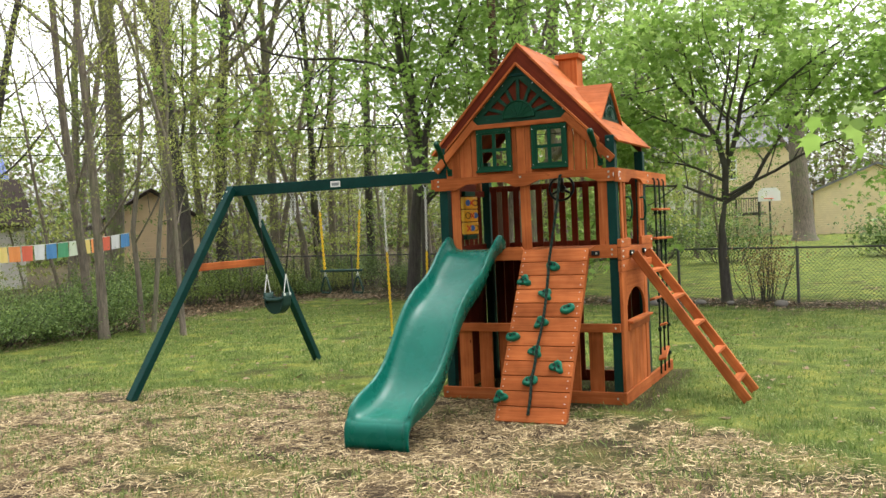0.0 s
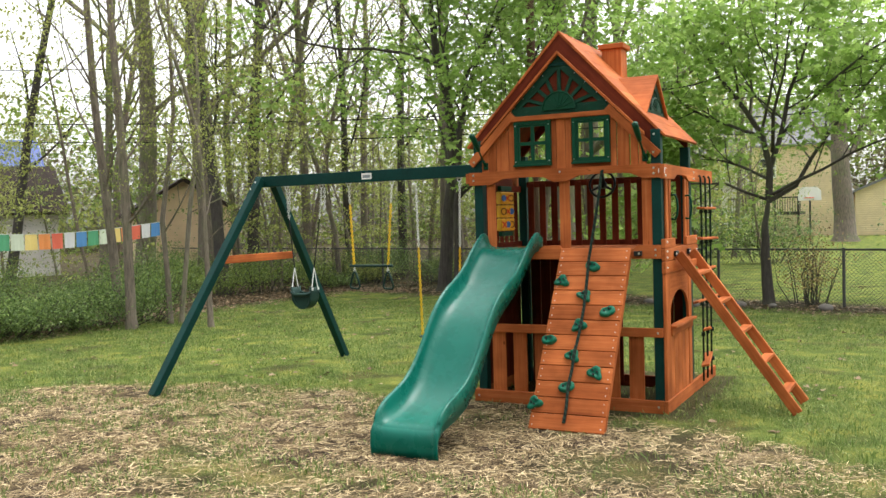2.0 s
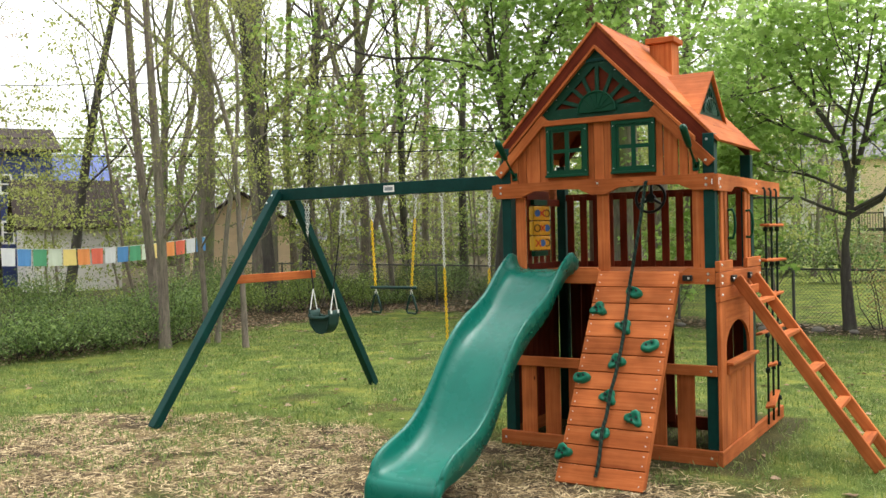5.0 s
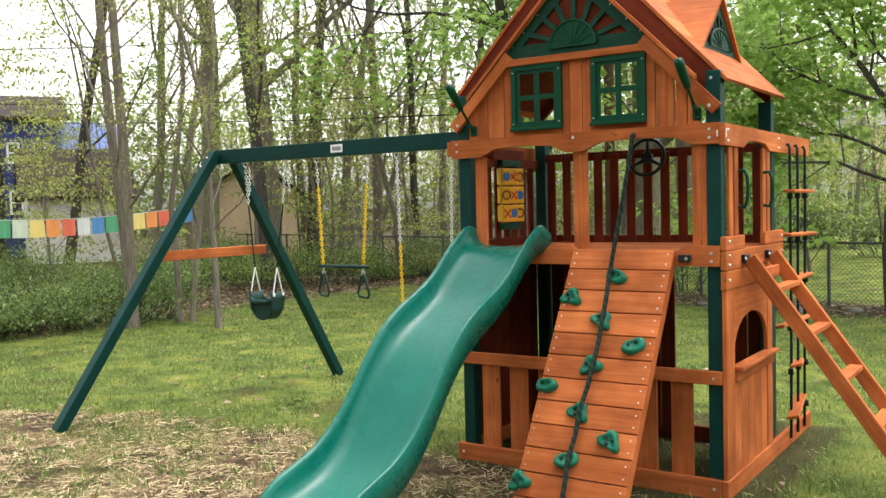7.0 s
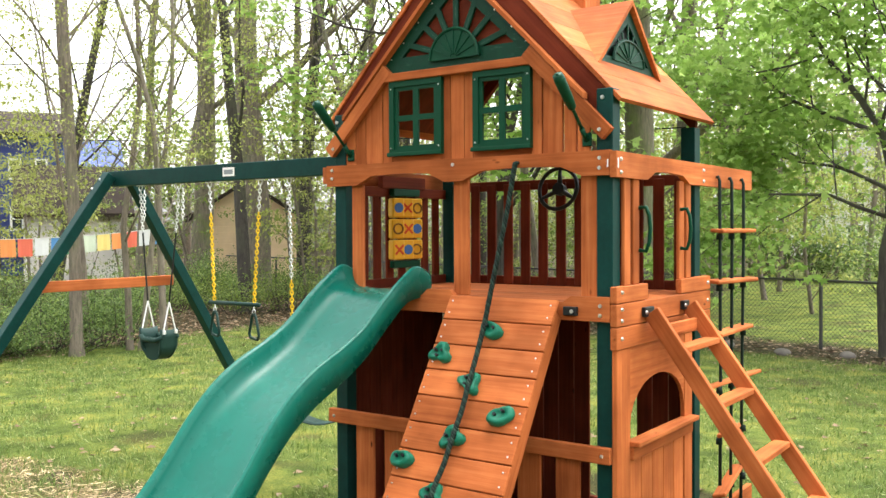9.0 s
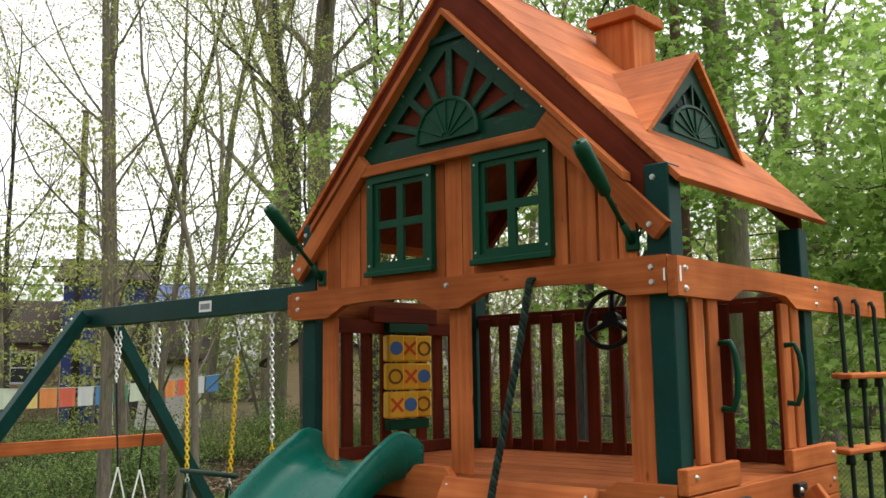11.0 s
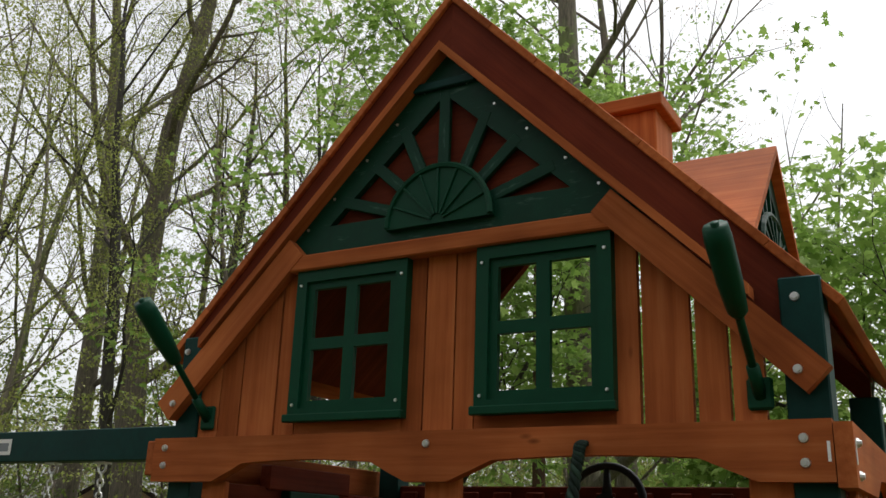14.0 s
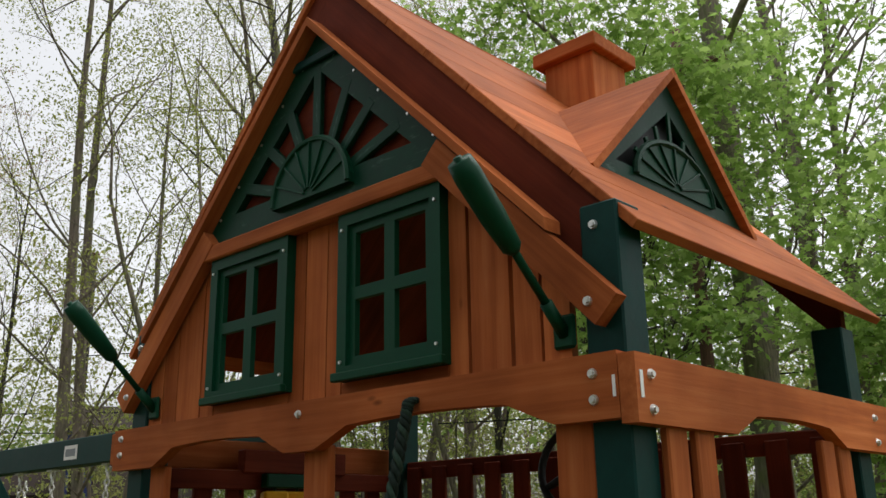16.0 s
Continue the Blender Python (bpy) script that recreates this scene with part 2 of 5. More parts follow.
FLAGS = [paint("flag_" + k, c, 0.8, 0.08, 9, 0.2) for k, c in (
    ("blue", (0.10, 0.26, 0.52)), ("red", (0.72, 0.16, 0.10)), ("orange", (0.80, 0.30, 0.10)), ("yellow", (0.80, 0.62, 0.22)), ("pale", (0.60, 0.66, 0.52)), ("green", (0.10, 0.34, 0.18)), ("white", (0.66, 0.66, 0.66)))]


# ---- mesh helpers ----
def thing(name, at, label, category, group="", kind=""):
    e = new(name)
    e.location = at
    e.empty_display_size = 0.1
    return tagged(e, label, category, group, kind)


def root_of(ob):
    while ob.parent:
        ob = ob.parent
    return ob


def part(name, bm, material, parent, label="", m=None, smooth=False):
    """Links a bmesh as one mesh object under a thing or under a part; m is its pose in the world."""
    me = bpy.data.meshes.new(name)
    bm.to_mesh(me)
    bm.free()
    return link(name, me, material, parent, label, m, smooth)


POSES = {}


def link(name, me, material, parent=None, label="", m=None, smooth=False):
    if not me.materials:
        me.materials.append(material)
    if smooth:
        me.polygons.foreach_set("use_smooth", [True] * len(me.polygons))
    ob = new(name, me)
    m = m or Matrix()
    base = Matrix()
    if parent:
        base = POSES.get(parent.name) or Matrix.Translation(parent.location)
        ob.parent = parent
    ob.matrix_basis = base.inverted() @ m
    POSES[ob.name] = m.copy()
    if label:
        ob["label"] = label
    return ob


def bevelled(bm, w, seg=1):
    if w:
        bmesh.ops.bevel(bm, geom=list(bm.edges), offset=w, segments=seg, affect="EDGES", profile=0.6)
    return bm


def box_bm(sx, sy, sz, bev=0.003):
    bm = bmesh.new()
    bmesh.ops.create_cube(bm, size=1.0, matrix=Matrix.Diagonal((sx, sy, sz, 1)))
    return bevelled(bm, bev)


def block(name, lo, hi, material, parent, label="", bev=0.004):
    """An upright box between two corners, its grain along its longest side."""
    s = [b - a for a, b in zip(lo, hi)]
    c = Vector([(a + b) / 2 for a, b in zip(lo, hi)])
    k = max(range(3), key=lambda i: s[i])
    rot = {0: Matrix(), 1: pose(0, 0, 0, 0, 0, 90), 2: pose(0, 0, 0, 0, -90, 0)}[k]
    dims = {0: s, 1: (s[1], s[0], s[2]), 2: (s[2], s[1], s[0])}[k]
    return part(name, box_bm(*dims, bev), material, parent, label, Matrix.Translation(c) @ rot)


def beam_between(name, p, q, wide, thick, material, parent, label="", up=(0, 0, 1), bev=0.004):
    """A straight board from p to q; wide along up, thick across."""
    p, q = Vector(p), Vector(q)
    x = (q - p).normalized()
    y = Vector(up).cross(x).normalized()
    z = x.cross(y)
    m = Matrix((x, y, z)).transposed().to_4x4()
    m.translation = (p + q) / 2
    return part(name, box_bm((q - p).length, thick, wide, bev), material, parent, label, m)


def plate_bm(outline, depth, bev=0.003, holes=()):
    """A plate from a closed outline in x and z, from y = 0 to y = depth."""
    bm = bmesh.new()
    edges = []
    for ring in (outline, *holes):
        vs = [bm.verts.new((x, 0, z)) for x, z in ring]
        edges += [bm.edges.new((vs[i], vs[(i + 1) % len(vs)])) for i in range(len(vs))]
    bmesh.ops.triangle_fill(bm, use_beauty=True, use_dissolve=False, edges=edges)
    r = bmesh.ops.extrude_face_region(bm, geom=list(bm.faces))
    bmesh.ops.translate(bm, vec=(0, depth, 0), verts=[v for v in r["geom"] if isinstance(v, bmesh.types.BMVert)])
    bmesh.ops.recalc_face_normals(bm, faces=list(bm.faces))
    return bm


def tube_bm(points, radius, sides=8, bm=None, cap=True):
    """A round tube along points; radius is a number or one for each point."""
    bm = bm or bmesh.new()
    pts = [Vector(p) for p in points]
    rad = radius if isinstance(radius, (list, tuple)) else [radius] * len(pts)
    ref, rings = None, []
    for i, p in enumerate(pts):
        d = (pts[min(i + 1, len(pts) - 1)] - pts[max(i - 1, 0)]).normalized()
        if ref is None:
            ref = d.orthogonal().normalized()
        ref = (ref - d * ref.dot(d)).normalized()
        side = d.cross(ref)
        rings.append([bm.verts.new(p + rad[i] * (math.cos(a) * ref + math.sin(a) * side)) for a in (2 * math.pi * k / sides for k in range(sides))])
    for a, b in zip(rings, rings[1:]):
        for k in range(sides):
            bm.faces.new((a[k], a[(k + 1) % sides], b[(k + 1) % sides], b[k]))
    if cap:
        bm.faces.new(rings[0][::-1])
        bm.faces.new(rings[-1])
    return bm


def disc_bm(r, depth, sides=16, bev=0.002):
    bm = bmesh.new()
    bmesh.ops.create_cone(bm, cap_ends=True, segments=sides, radius1=r, radius2=r, depth=depth)
    return bevelled(bm, 0) if not bev else bm


def mesh_np(name, verts, faces):
    """A mesh from arrays: verts n x 3, faces m x k."""
    me = bpy.data.meshes.new(name)
    v, f = np.asarray(verts, np.float32), np.asarray(faces, np.int32)
    me.vertices.add(len(v))
    me.vertices.foreach_set("co", v.ravel())
    me.loops.add(f.size)
    me.loops.foreach_set("vertex_index", f.ravel())
    me.polygons.add(len(f))
    me.polygons.foreach_set("loop_start", np.arange(0, f.size, f.shape[1], dtype=np.int32))
    me.update(calc_edges=True)
    return me


BOLT_ME = bpy.data.meshes.new("bolt")
_b = bmesh.new()
bmesh.ops.create_cone(_b, cap_ends=True, segments=10, radius1=0.011, radius2=0.009, depth=0.006)
bmesh.ops.create_cone(_b, cap_ends=True, segments=6, radius1=0.0065, radius2=0.006, depth=0.006, matrix=Matrix.Translation((0, 0, 0.004)))
_b.to_mesh(BOLT_ME)
_b.free()
SCREW_ME = bpy.data.meshes.new("screw")
_b = bmesh.new()
bmesh.ops.create_cone(_b, cap_ends=True, segments=8, radius1=0.005, radius2=0.004, depth=0.004)
_b.to_mesh(SCREW_ME)
_b.free()


def bolt(parent, at, rx=90, rz=0, me=None):
    """A zinc bolt head; rx 90 faces the front, rx 90 with rz 90 faces the right side."""
    return link("bolt", me or BOLT_ME, STEEL, parent, "", pose(*at, rx, 0, rz))


# ---- ground ----
def straw_edge(x):
    return float(np.interp(x, [-14, -9, -7.5, -5.2, -3.3, -0.4, 0.3, 1.6, 3.0, 6.0], [-3.0, -2.0, -1.34, -0.2, 0.0, -0.15, -0.5, -1.15, -1.7, -2.6]))


def cover_at(x, y):
    """How much straw and how much bare soil lies at a place."""
    w = 0.35 * noise.noise(Vector((x * 0.9, y * 0.9, 3.0))) + 0.18 * noise.noise(Vector((x * 3.1, y * 3.1, 7.0)))
    s = min(1.0, max(0.0, (straw_edge(x) - y + w) / 0.35 + 0.5))
    patch = noise.noise(Vector((x * 0.8, y * 0.8, 21.0)))
    s *= min(1.0, max(0.4, 1.0 - 1.1 * patch))
    b = 0.0
    if -1.9 < x < 0.25 and -0.2 < y < 2.2:
        b = 0.75
    elif -2.3 < x < 0.7 and -2.5 < y < 0.0:
        b = 0.75 * min(1.0, max(0.16, 0.5 + 1.8 * w))
    b = max(b, min(1.0, max(0.0, (-10.6 - x + 1.6 * w) / 1.2)) if y > -6 else 0)
    fl = 9.6 - 0.25 * x
    b = max(b, min(1.0, max(0.0, 1.4 - abs(y - fl - 0.3 + w) / 0.9)))
    if x < -7 and y > fl:
        b = max(b, 0.8 if y < 24 else 0.2)
    b = min(b, 0.9)
    b = max(b, 0.6 * min(1, max(0, noise.noise(Vector((x * 1.7, y * 1.7, 40.0))) - 0.30) * 4))
    return s, min(1.0, b)


def height_at(x, y):
    return 0.025 * noise.noise(Vector((x * 0.6, y * 0.6, 1.0))) * min(1, abs(x + 2) / 4 + abs(y - 0.5) / 4)


def axis(lo, hi, step, far):
    inner = np.arange(lo, hi + step / 2, step)
    out = np.geomspace(1.0, far, 22)
    return np.concatenate([lo - out[::-1], inner, hi + out])


gx, gy = axis(-15, 5, 0.12, 700), axis(-10, 14, 0.12, 700)
gv = [(x, y, height_at(x, y)) for y in gy for x in gx]
nx = len(gx)
gf = [(j * nx + i, j * nx + i + 1, (j + 1) * nx + i + 1, (j + 1) * nx + i) for j in range(len(gy) - 1) for i in range(nx - 1)]
gme = mesh_np("ground", gv, gf)
cov = gme.color_attributes.new("cover", "FLOAT_COLOR", "POINT")
cov.data.foreach_set("color", np.array([(*cover_at(x, y), 0, 1) for y in gy for x in gx], np.float32).ravel())
tagged(link("ground", gme, GROUND, smooth=True), "patchy spring lawn with straw mulch over bare soil", "ground", kind="structure")


def scatter(name, label, material, spots, template, faces, size, tilt, category):
    """Many small loose pieces lying or standing on the ground, as one sheet of stuff."""
    n = len(spots)
    rng = np.random.default_rng(len(name) * 7 + n)
    t = np.asarray(template, np.float32)
    yaw = rng.uniform(0, 2 * np.pi, n)
    lean = rng.normal(0, tilt, n)
    s = rng.uniform(size[0], size[1], n)
    c, sn, cl, sl = np.cos(yaw), np.sin(yaw), np.cos(lean), np.sin(lean)
    x0, y0, z0 = (t[None, :, k] * s[:, None] for k in range(3))
    y1, z1 = y0 * cl[:, None] - z0 * sl[:, None], np.abs(y0 * sl[:, None] + z0 * cl[:, None])
    v = np.stack([x0 * c[:, None] - y1 * sn[:, None] + spots[:, None, 0], x0 * sn[:, None] + y1 * c[:, None] + spots[:, None, 1], z1 + spots[:, None, 2]], -1)
    f = (np.asarray(faces)[None] + (np.arange(n) * len(t))[:, None, None]).reshape(-1, len(faces[0]))
    return tagged(link(name, mesh_np(name, v.reshape(-1, 3), f), material), label, category, kind="stuff")


def spots_on(n, x0, x1, y0, y1, seed, want):
    rng = np.random.default_rng(seed)
    out = []
    for x, y in zip(rng.uniform(x0, x1, n), rng.uniform(y0, y1, n)):
        s, b = cover_at(x, y)
        if want(s, b, rng.random()):
            out.append((x, y, height_at(x, y)))
    return np.array(out, np.float32)


blade = [(-0.08, 0, 0), (0.08, 0, 0), (0.05, 0.12, 0.6), (0, 0.4, 1.0)]
lawn = np.concatenate([
    spots_on(170000, -11.5, 4.5, -1.5, 9.5, 5, lambda s, b, r: r > s * 1.1 and r > b),
    spots_on(60000, -9.0, 3.0, -7.0, 0.5, 6, lambda s, b, r: r > 0.45 + 0.5 * s and r > b)])
tufts = spots_on(90000, -9.0, 3.2, -7.0, 0.4, 12, lambda s, b, r: s > 0.25 and b < 0.15)
tufts = tufts[[0.7 * noise.noise(Vector((p[0] * 2.1, p[1] * 2.1, 90.0))) + 0.8 * noise.noise(Vector((p[0] * 6, p[1] * 6, 95.0))) > -0.02 for p in tufts]]
thin = np.random.default_rng(14).random(len(lawn))
lawn = lawn[[noise.noise(Vector((p[0] * 1.1, p[1] * 1.1, 33.0))) + 0.7 * noise.noise(Vector((p[0] * 3.7, p[1] * 3.7, 37.0))) > 0.9 * q - 0.55 for p, q in zip(lawn, thin)]]
lawn = np.concatenate([lawn, tufts])
scatter("grass", "short green spring grass blades", BLADE, lawn, blade, [(0, 1, 2, 3)], (0.024, 0.062), 0.9, "grass")
strand = [(-0.5, -0.034, 0.03), (0.5, -0.026, 0.17), (0.5, 0.026, 0.17), (-0.5, 0.034, 0.03)]


def clump(x, y):
    return 0.82 + 0.75 * noise.noise(Vector((x * 1.6, y * 1.6, 61.0))) + 1.2 * noise.noise(Vector((x * 4.3, y * 4.3, 67.0)))


mulch = spots_on(300000, -9.0, 3.2, -7.0, 0.4, 8, lambda s, b, r: r < s)
mulch = np.array([p for p, r in zip(mulch, np.random.default_rng(3).random(len(mulch))) if r < clump(p[0], p[1]) * min(1.0, (3.2 - p[0]) / 1.4) * min(1.0, (p[1] + 7.0) / 1.6)], np.float32)
mulch[:, 2] += 0.004
scatter("straw_mulch", "loose pale straw strands strewn on soil", STRAW, mulch, strand, [(0, 1, 2, 3)], (0.022, 0.085), 0.55, "straw")
leaf4 = [(-0.5, 0, 0.0), (0, -0.3, 0.12), (0.5, 0, 0.05), (0, 0.3, 0.15)]
litter = np.concatenate([spots_on(14000, -16, -9.5, -3, 13, 9, lambda s, b, r: r < b), spots_on(12000, -12, 4, 8.5, 15, 10, lambda s, b, r: r < b * 0.8),
                         spots_on(900, -10, 4, -1, 10, 11, lambda s, b, r: s < 0.3)])
litter[:, 2] += 0.006
scatter("leaf_litter", "brown dead leaves lying on the ground", LITTER, litter, leaf4, [(0, 1, 2, 3)], (0.04, 0.11), 0.3, "leaves")


# ---- trees ----
LEAF_MAPLE = np.array([(0, 0, 0), (0.30, 0.10, .03), (0.62, -0.02, .0), (0.42, 0.30, .05), (0.60, 0.62, -.03), (0.22, 0.55, .05), (0, 1.0, -.06), (-0.22, 0.55, .05), (-0.60, 0.62, -.03), (-0.42, 0.30, .05), (-0.62, -0.02, 0), (-0.30, 0.10, .03)], np.float32)
LEAF_PLAIN = np.array([(0, 0, 0), (0.28, 0.4, 0.06), (0, 1.0, -0.05), (-0.28, 0.4, 0.06)], np.float32)


def leaves_mesh(name, pts, template, size, droop, rng):
    """One mesh of many leaves at pts, faces mostly to the sky."""
    n, k = len(pts), len(template)
    yaw = rng.uniform(0, 2 * np.pi, n)
    pit = rng.normal(droop, 0.55, n)
    rol = rng.normal(0, 0.5, n)
    s = rng.uniform(size * 0.6, size * 1.25, n)
    x, y, z = (template[None, :, a] * s[:, None] for a in range(3))
    x, z = x * np.cos(rol)[:, None] + z * np.sin(rol)[:, None], -x * np.sin(rol)[:, None] + z * np.cos(rol)[:, None]
    y, z = y * np.cos(pit)[:, None] - z * np.sin(pit)[:, None], y * np.sin(pit)[:, None] + z * np.cos(pit)[:, None]
    c, sn = np.cos(yaw)[:, None], np.sin(yaw)[:, None]
    v = np.stack([x * c - y * sn, x * sn + y * c, z], -1) + np.asarray(pts, np.float32)[:, None, :]
    f = np.arange(n * k).reshape(n, k)
    return mesh_np(name, v.reshape(-1, 3), f)


class Wood:
    """Collects tapered limbs into arrays."""

    def __init__(self):
        self.v, self.f, self.n = [], [], 0

    def limb(self, pts, rad, sides):
        pts = np.asarray(pts, float)
        d = np.gradient(pts, axis=0)
        d /= np.linalg.norm(d, axis=1)[:, None] + 1e-9
        ref = np.array([1.0, 0.13, 0.07]) if abs(d[0][0]) < 0.8 else np.array([0.1, 1.0, 0.05])
        a = np.cross(d, ref)
        a /= np.linalg.norm(a, axis=1)[:, None]
        b = np.cross(d, a)
        ang = np.arange(sides) * 2 * np.pi / sides
        ring = pts[:, None] + np.asarray(rad)[:, None, None] * (np.cos(ang)[None, :, None] * a[:, None] + np.sin(ang)[None, :, None] * b[:, None])
        m = len(pts)
        i = np.arange(m - 1)[:, None] * sides + np.arange(sides)[None]
        j = np.arange(m - 1)[:, None] * sides + (np.arange(sides)[None] + 1) % sides
        q = np.stack([i, j, j + sides, i + sides], -1).reshape(-1, 4) + self.n
        self.v.append(ring.reshape(-1, 3))
        self.f.append(q)
        self.n += m * sides


def grow(w, rng, p, d, length, r, level, tips, spec, spine=None):
    """One limb and, from it, its side limbs; a spine gives its bends."""
    n = 9 if level == 0 else 6 if level == 1 else 4
    pts, cur, dirn = [np.array(p, float)], np.array(p, float), np.array(d, float)
    wob = spec["wobble"] * (0.7 if level == 0 else 1.3)
    for _ in range(n):
        dirn = dirn + rng.normal(0, wob, 3) + np.array([0, 0, spec["up"] * (level > 0)])
        dirn /= np.linalg.norm(dirn)
        cur = cur + dirn * length / n
        pts.append(cur)
    if spine:
        sp_ = np.asarray(spine, float)
        cum = np.concatenate([[0], np.cumsum(np.linalg.norm(np.diff(sp_, axis=0), axis=1))])
        at_ = np.linspace(0, cum[-1], n + 1)
        pts = [np.array([np.interp(q, cum, sp_[:, k]) for k in range(3)]) + rng.normal(0, 0.012 * (0 < i < n), 3) for i, q in enumerate(at_)]
    t = np.linspace(0, 1, n + 1)
    rad = r * (1 - t * (0.62 if level == 0 else 0.72) - (0.32 * t ** 4 if level == 0 else 0))
    if level == 0:
        rad[0] *= 1.45
        pts.insert(1, pts[0] * 0.75 + pts[1] * 0.25)
        rad = np.insert(rad, 1, r * 1.05)
    w.limb(pts, rad, (10, 7, 5, 4)[min(level, 3)])
    if level >= spec["levels"]:
        tips.append(np.array(pts))
        return
    kids = spec["kids"][level]
    lo = spec["first"] if level == 0 else 0.25
    for k in range(kids):
        u = lo + (1 - lo) * (k + rng.random() * 0.8) / kids
        i = min(int(u * (len(pts) - 1)), len(pts) - 2)
        at = pts[i] + (pts[i + 1] - pts[i]) * (u * (len(pts) - 1) - i)
        side = rng.normal(0, 1, 3)
        if level == 0:
            a = 2.4 * k + rng.normal(0, 0.4)
            side = np.array([math.cos(a), math.sin(a), 0])
        base = pts[i + 1] - pts[i]
        base = base / np.linalg.norm(base)
        side = side - base * side.dot(base)
        side /= np.linalg.norm(side)
        spread = spec["spread"] * rng.uniform(0.75, 1.25)
        nd = base * math.cos(spread) + side * math.sin(spread)
        rk = r * (1 - 0.65 * u) * rng.uniform(0.38, 0.6) * (spec["slim"] if level == 0 else 1.0)
        grow(w, rng, at, nd, length * spec["ratio"] * rng.uniform(0.7, 1.2) * (1.15 - 0.45 * u), rk, level + 1, tips, spec)
    tips.append(np.array(pts[-2:]))


SPECS = {
    "maple": dict(levels=3, kids=(8, 6, 4), first=0.27, spread=0.85, ratio=0.58, wobble=0.09, up=0.04, leaf="maple", slim=0.9),
    "yard_maple": dict(levels=3, kids=(8, 6, 4), first=0.40, spread=0.84, ratio=0.62, wobble=0.13, up=0.03, leaf="maple", slim=1.25),
    "tall": dict(levels=3, kids=(13, 5, 4), first=0.32, spread=0.78, ratio=0.38, wobble=0.09, up=0.05, leaf="plain", slim=0.8),
    "slim": dict(levels=3, kids=(12, 5, 3), first=0.25, spread=0.8, ratio=0.26, wobble=0.09, up=0.05, leaf="plain", slim=0.7),
}


def tree(name, at, height, r, seed, kind, bark_mat, leaf_mat, leaves, size, label, lean=(0, 0), scatter_r=0.35, first=None, spine=None, limbs=()):
    rng = np.random.default_rng(seed)
    spec = dict(SPECS[kind])
    if first:
        spec["first"] = first
    w, tips = Wood(), []
    d = np.array([lean[0], lean[1], 1.0])
    grow(w, rng, (0, 0, -0.1), d / np.linalg.norm(d), height, r, 0, tips, dict(spec, kids=(0, 0, 0), first=1.0) if limbs else spec, spine)
    for rl_, limb in limbs:
        ln = float(np.linalg.norm(np.array(limb[-1]) - np.array(limb[0])))
        grow(w, rng, limb[0], (0, 0, 1), ln * 1.25, rl_, 1, tips, spec, limb)
    root = thing(name, (at[0], at[1], 0), label, "tree", "trees round the yard")
    m = Matrix.Translation((at[0], at[1], 0))
    link("trunk", mesh_np("trunk", np.concatenate(w.v), np.concatenate(w.f)), bark_mat, root, "", m, True)
    if leaves:
        sprays = max(1, leaves // (9 if size > 0.1 else 18))
        pick = rng.integers(0, len(tips), sprays)
        u = rng.random(sprays)
        pts = np.empty((sprays, 3))
        for q, (i, t) in enumerate(zip(pick, u)):
            pl = tips[i]
            s = t * (len(pl) - 1)
            j = min(int(s), len(pl) - 2)
            pts[q] = pl[j] + (pl[j + 1] - pl[j]) * (s - j)
        pts += rng.normal(0, scatter_r, (sprays, 3)) * (1, 1, 0.45)
        pts = pts[rng.integers(0, sprays, leaves)] + rng.normal(0, max(1.9 * size, 0.21), (leaves, 3)) * (1, 1, 0.32 if size > 0.1 else 0.2)
        me = leaves_mesh("crown", pts, LEAF_MAPLE if spec["leaf"] == "maple" else LEAF_PLAIN, size, -0.5, rng)
        link("crown", me, leaf_mat, root, "", m)
    return root


tree("maple_tree", (-0.5, 10.1), 2.0, 0.125, 11, "yard_maple", BARK_DARK, MAPLE, 13500, 0.12, "young maple tree with dark forked trunk and fresh bright green leaves", (0, 0), 0.26,
     spine=[(0, 0, -0.1), (-0.05, 0, 0.63), (-0.06, 0, 1.38), (0.01, 0, 2.0), (0.04, 0, 2.3)],
     limbs=((0.072, [(0.02, 0, 2.0), (0.05, 0, 2.75), (-0.14, -0.1, 3.4), (-0.55, -0.2, 3.95), (-1.0, -0.35, 4.7), (-1.3, -0.4, 5.3)]),
            (0.056, [(0.05, 0, 2.6), (0.25, 0.1, 3.2), (0.32, 0.2, 3.85), (0.6, 0.35, 4.6), (0.75, 0.4, 5.4)]),
            (0.048, [(0.0, 0, 1.95), (0.45, 0, 2.15), (0.68, 0, 2.6), (1.1, 0.1, 3.25), (1.7, 0.2, 4.0), (2.3, 0.2, 4.7)]),
            (0.04, [(-0.1, 0, 3.2), (-0.8, 0.4, 3.5), (-1.6, 0.7, 3.9), (-2.3, 0.9, 4.6)]),
            (0.04, [(0.1, 0, 2.9), (0.2, -0.7, 3.5), (0.5, -1.4, 4.2), (0.7, -1.9, 5.0)]),
            (0.032, [(0.0, 0, 2.0), (-0.7, -0.2, 2.3), (-1.5, -0.3, 2.35), (-2.4, -0.3, 2.2)]),
            (0.036, [(0.1, 0, 2.1), (0.9, -0.3, 2.5), (1.8, -0.5, 2.9), (2.9, -0.6, 3.2)]),
            (0.038, [(0.25, 0.1, 3.2), (1.0, -0.1, 4.0), (1.8, -0.2, 4.6), (2.8, -0.2, 5.1)]),
            (0.034, [(0.0, 0, 2.4), (-0.6, 0.5, 2.7), (-1.3, 0.8, 2.9), (-1.9, 0.9, 3.2)])))
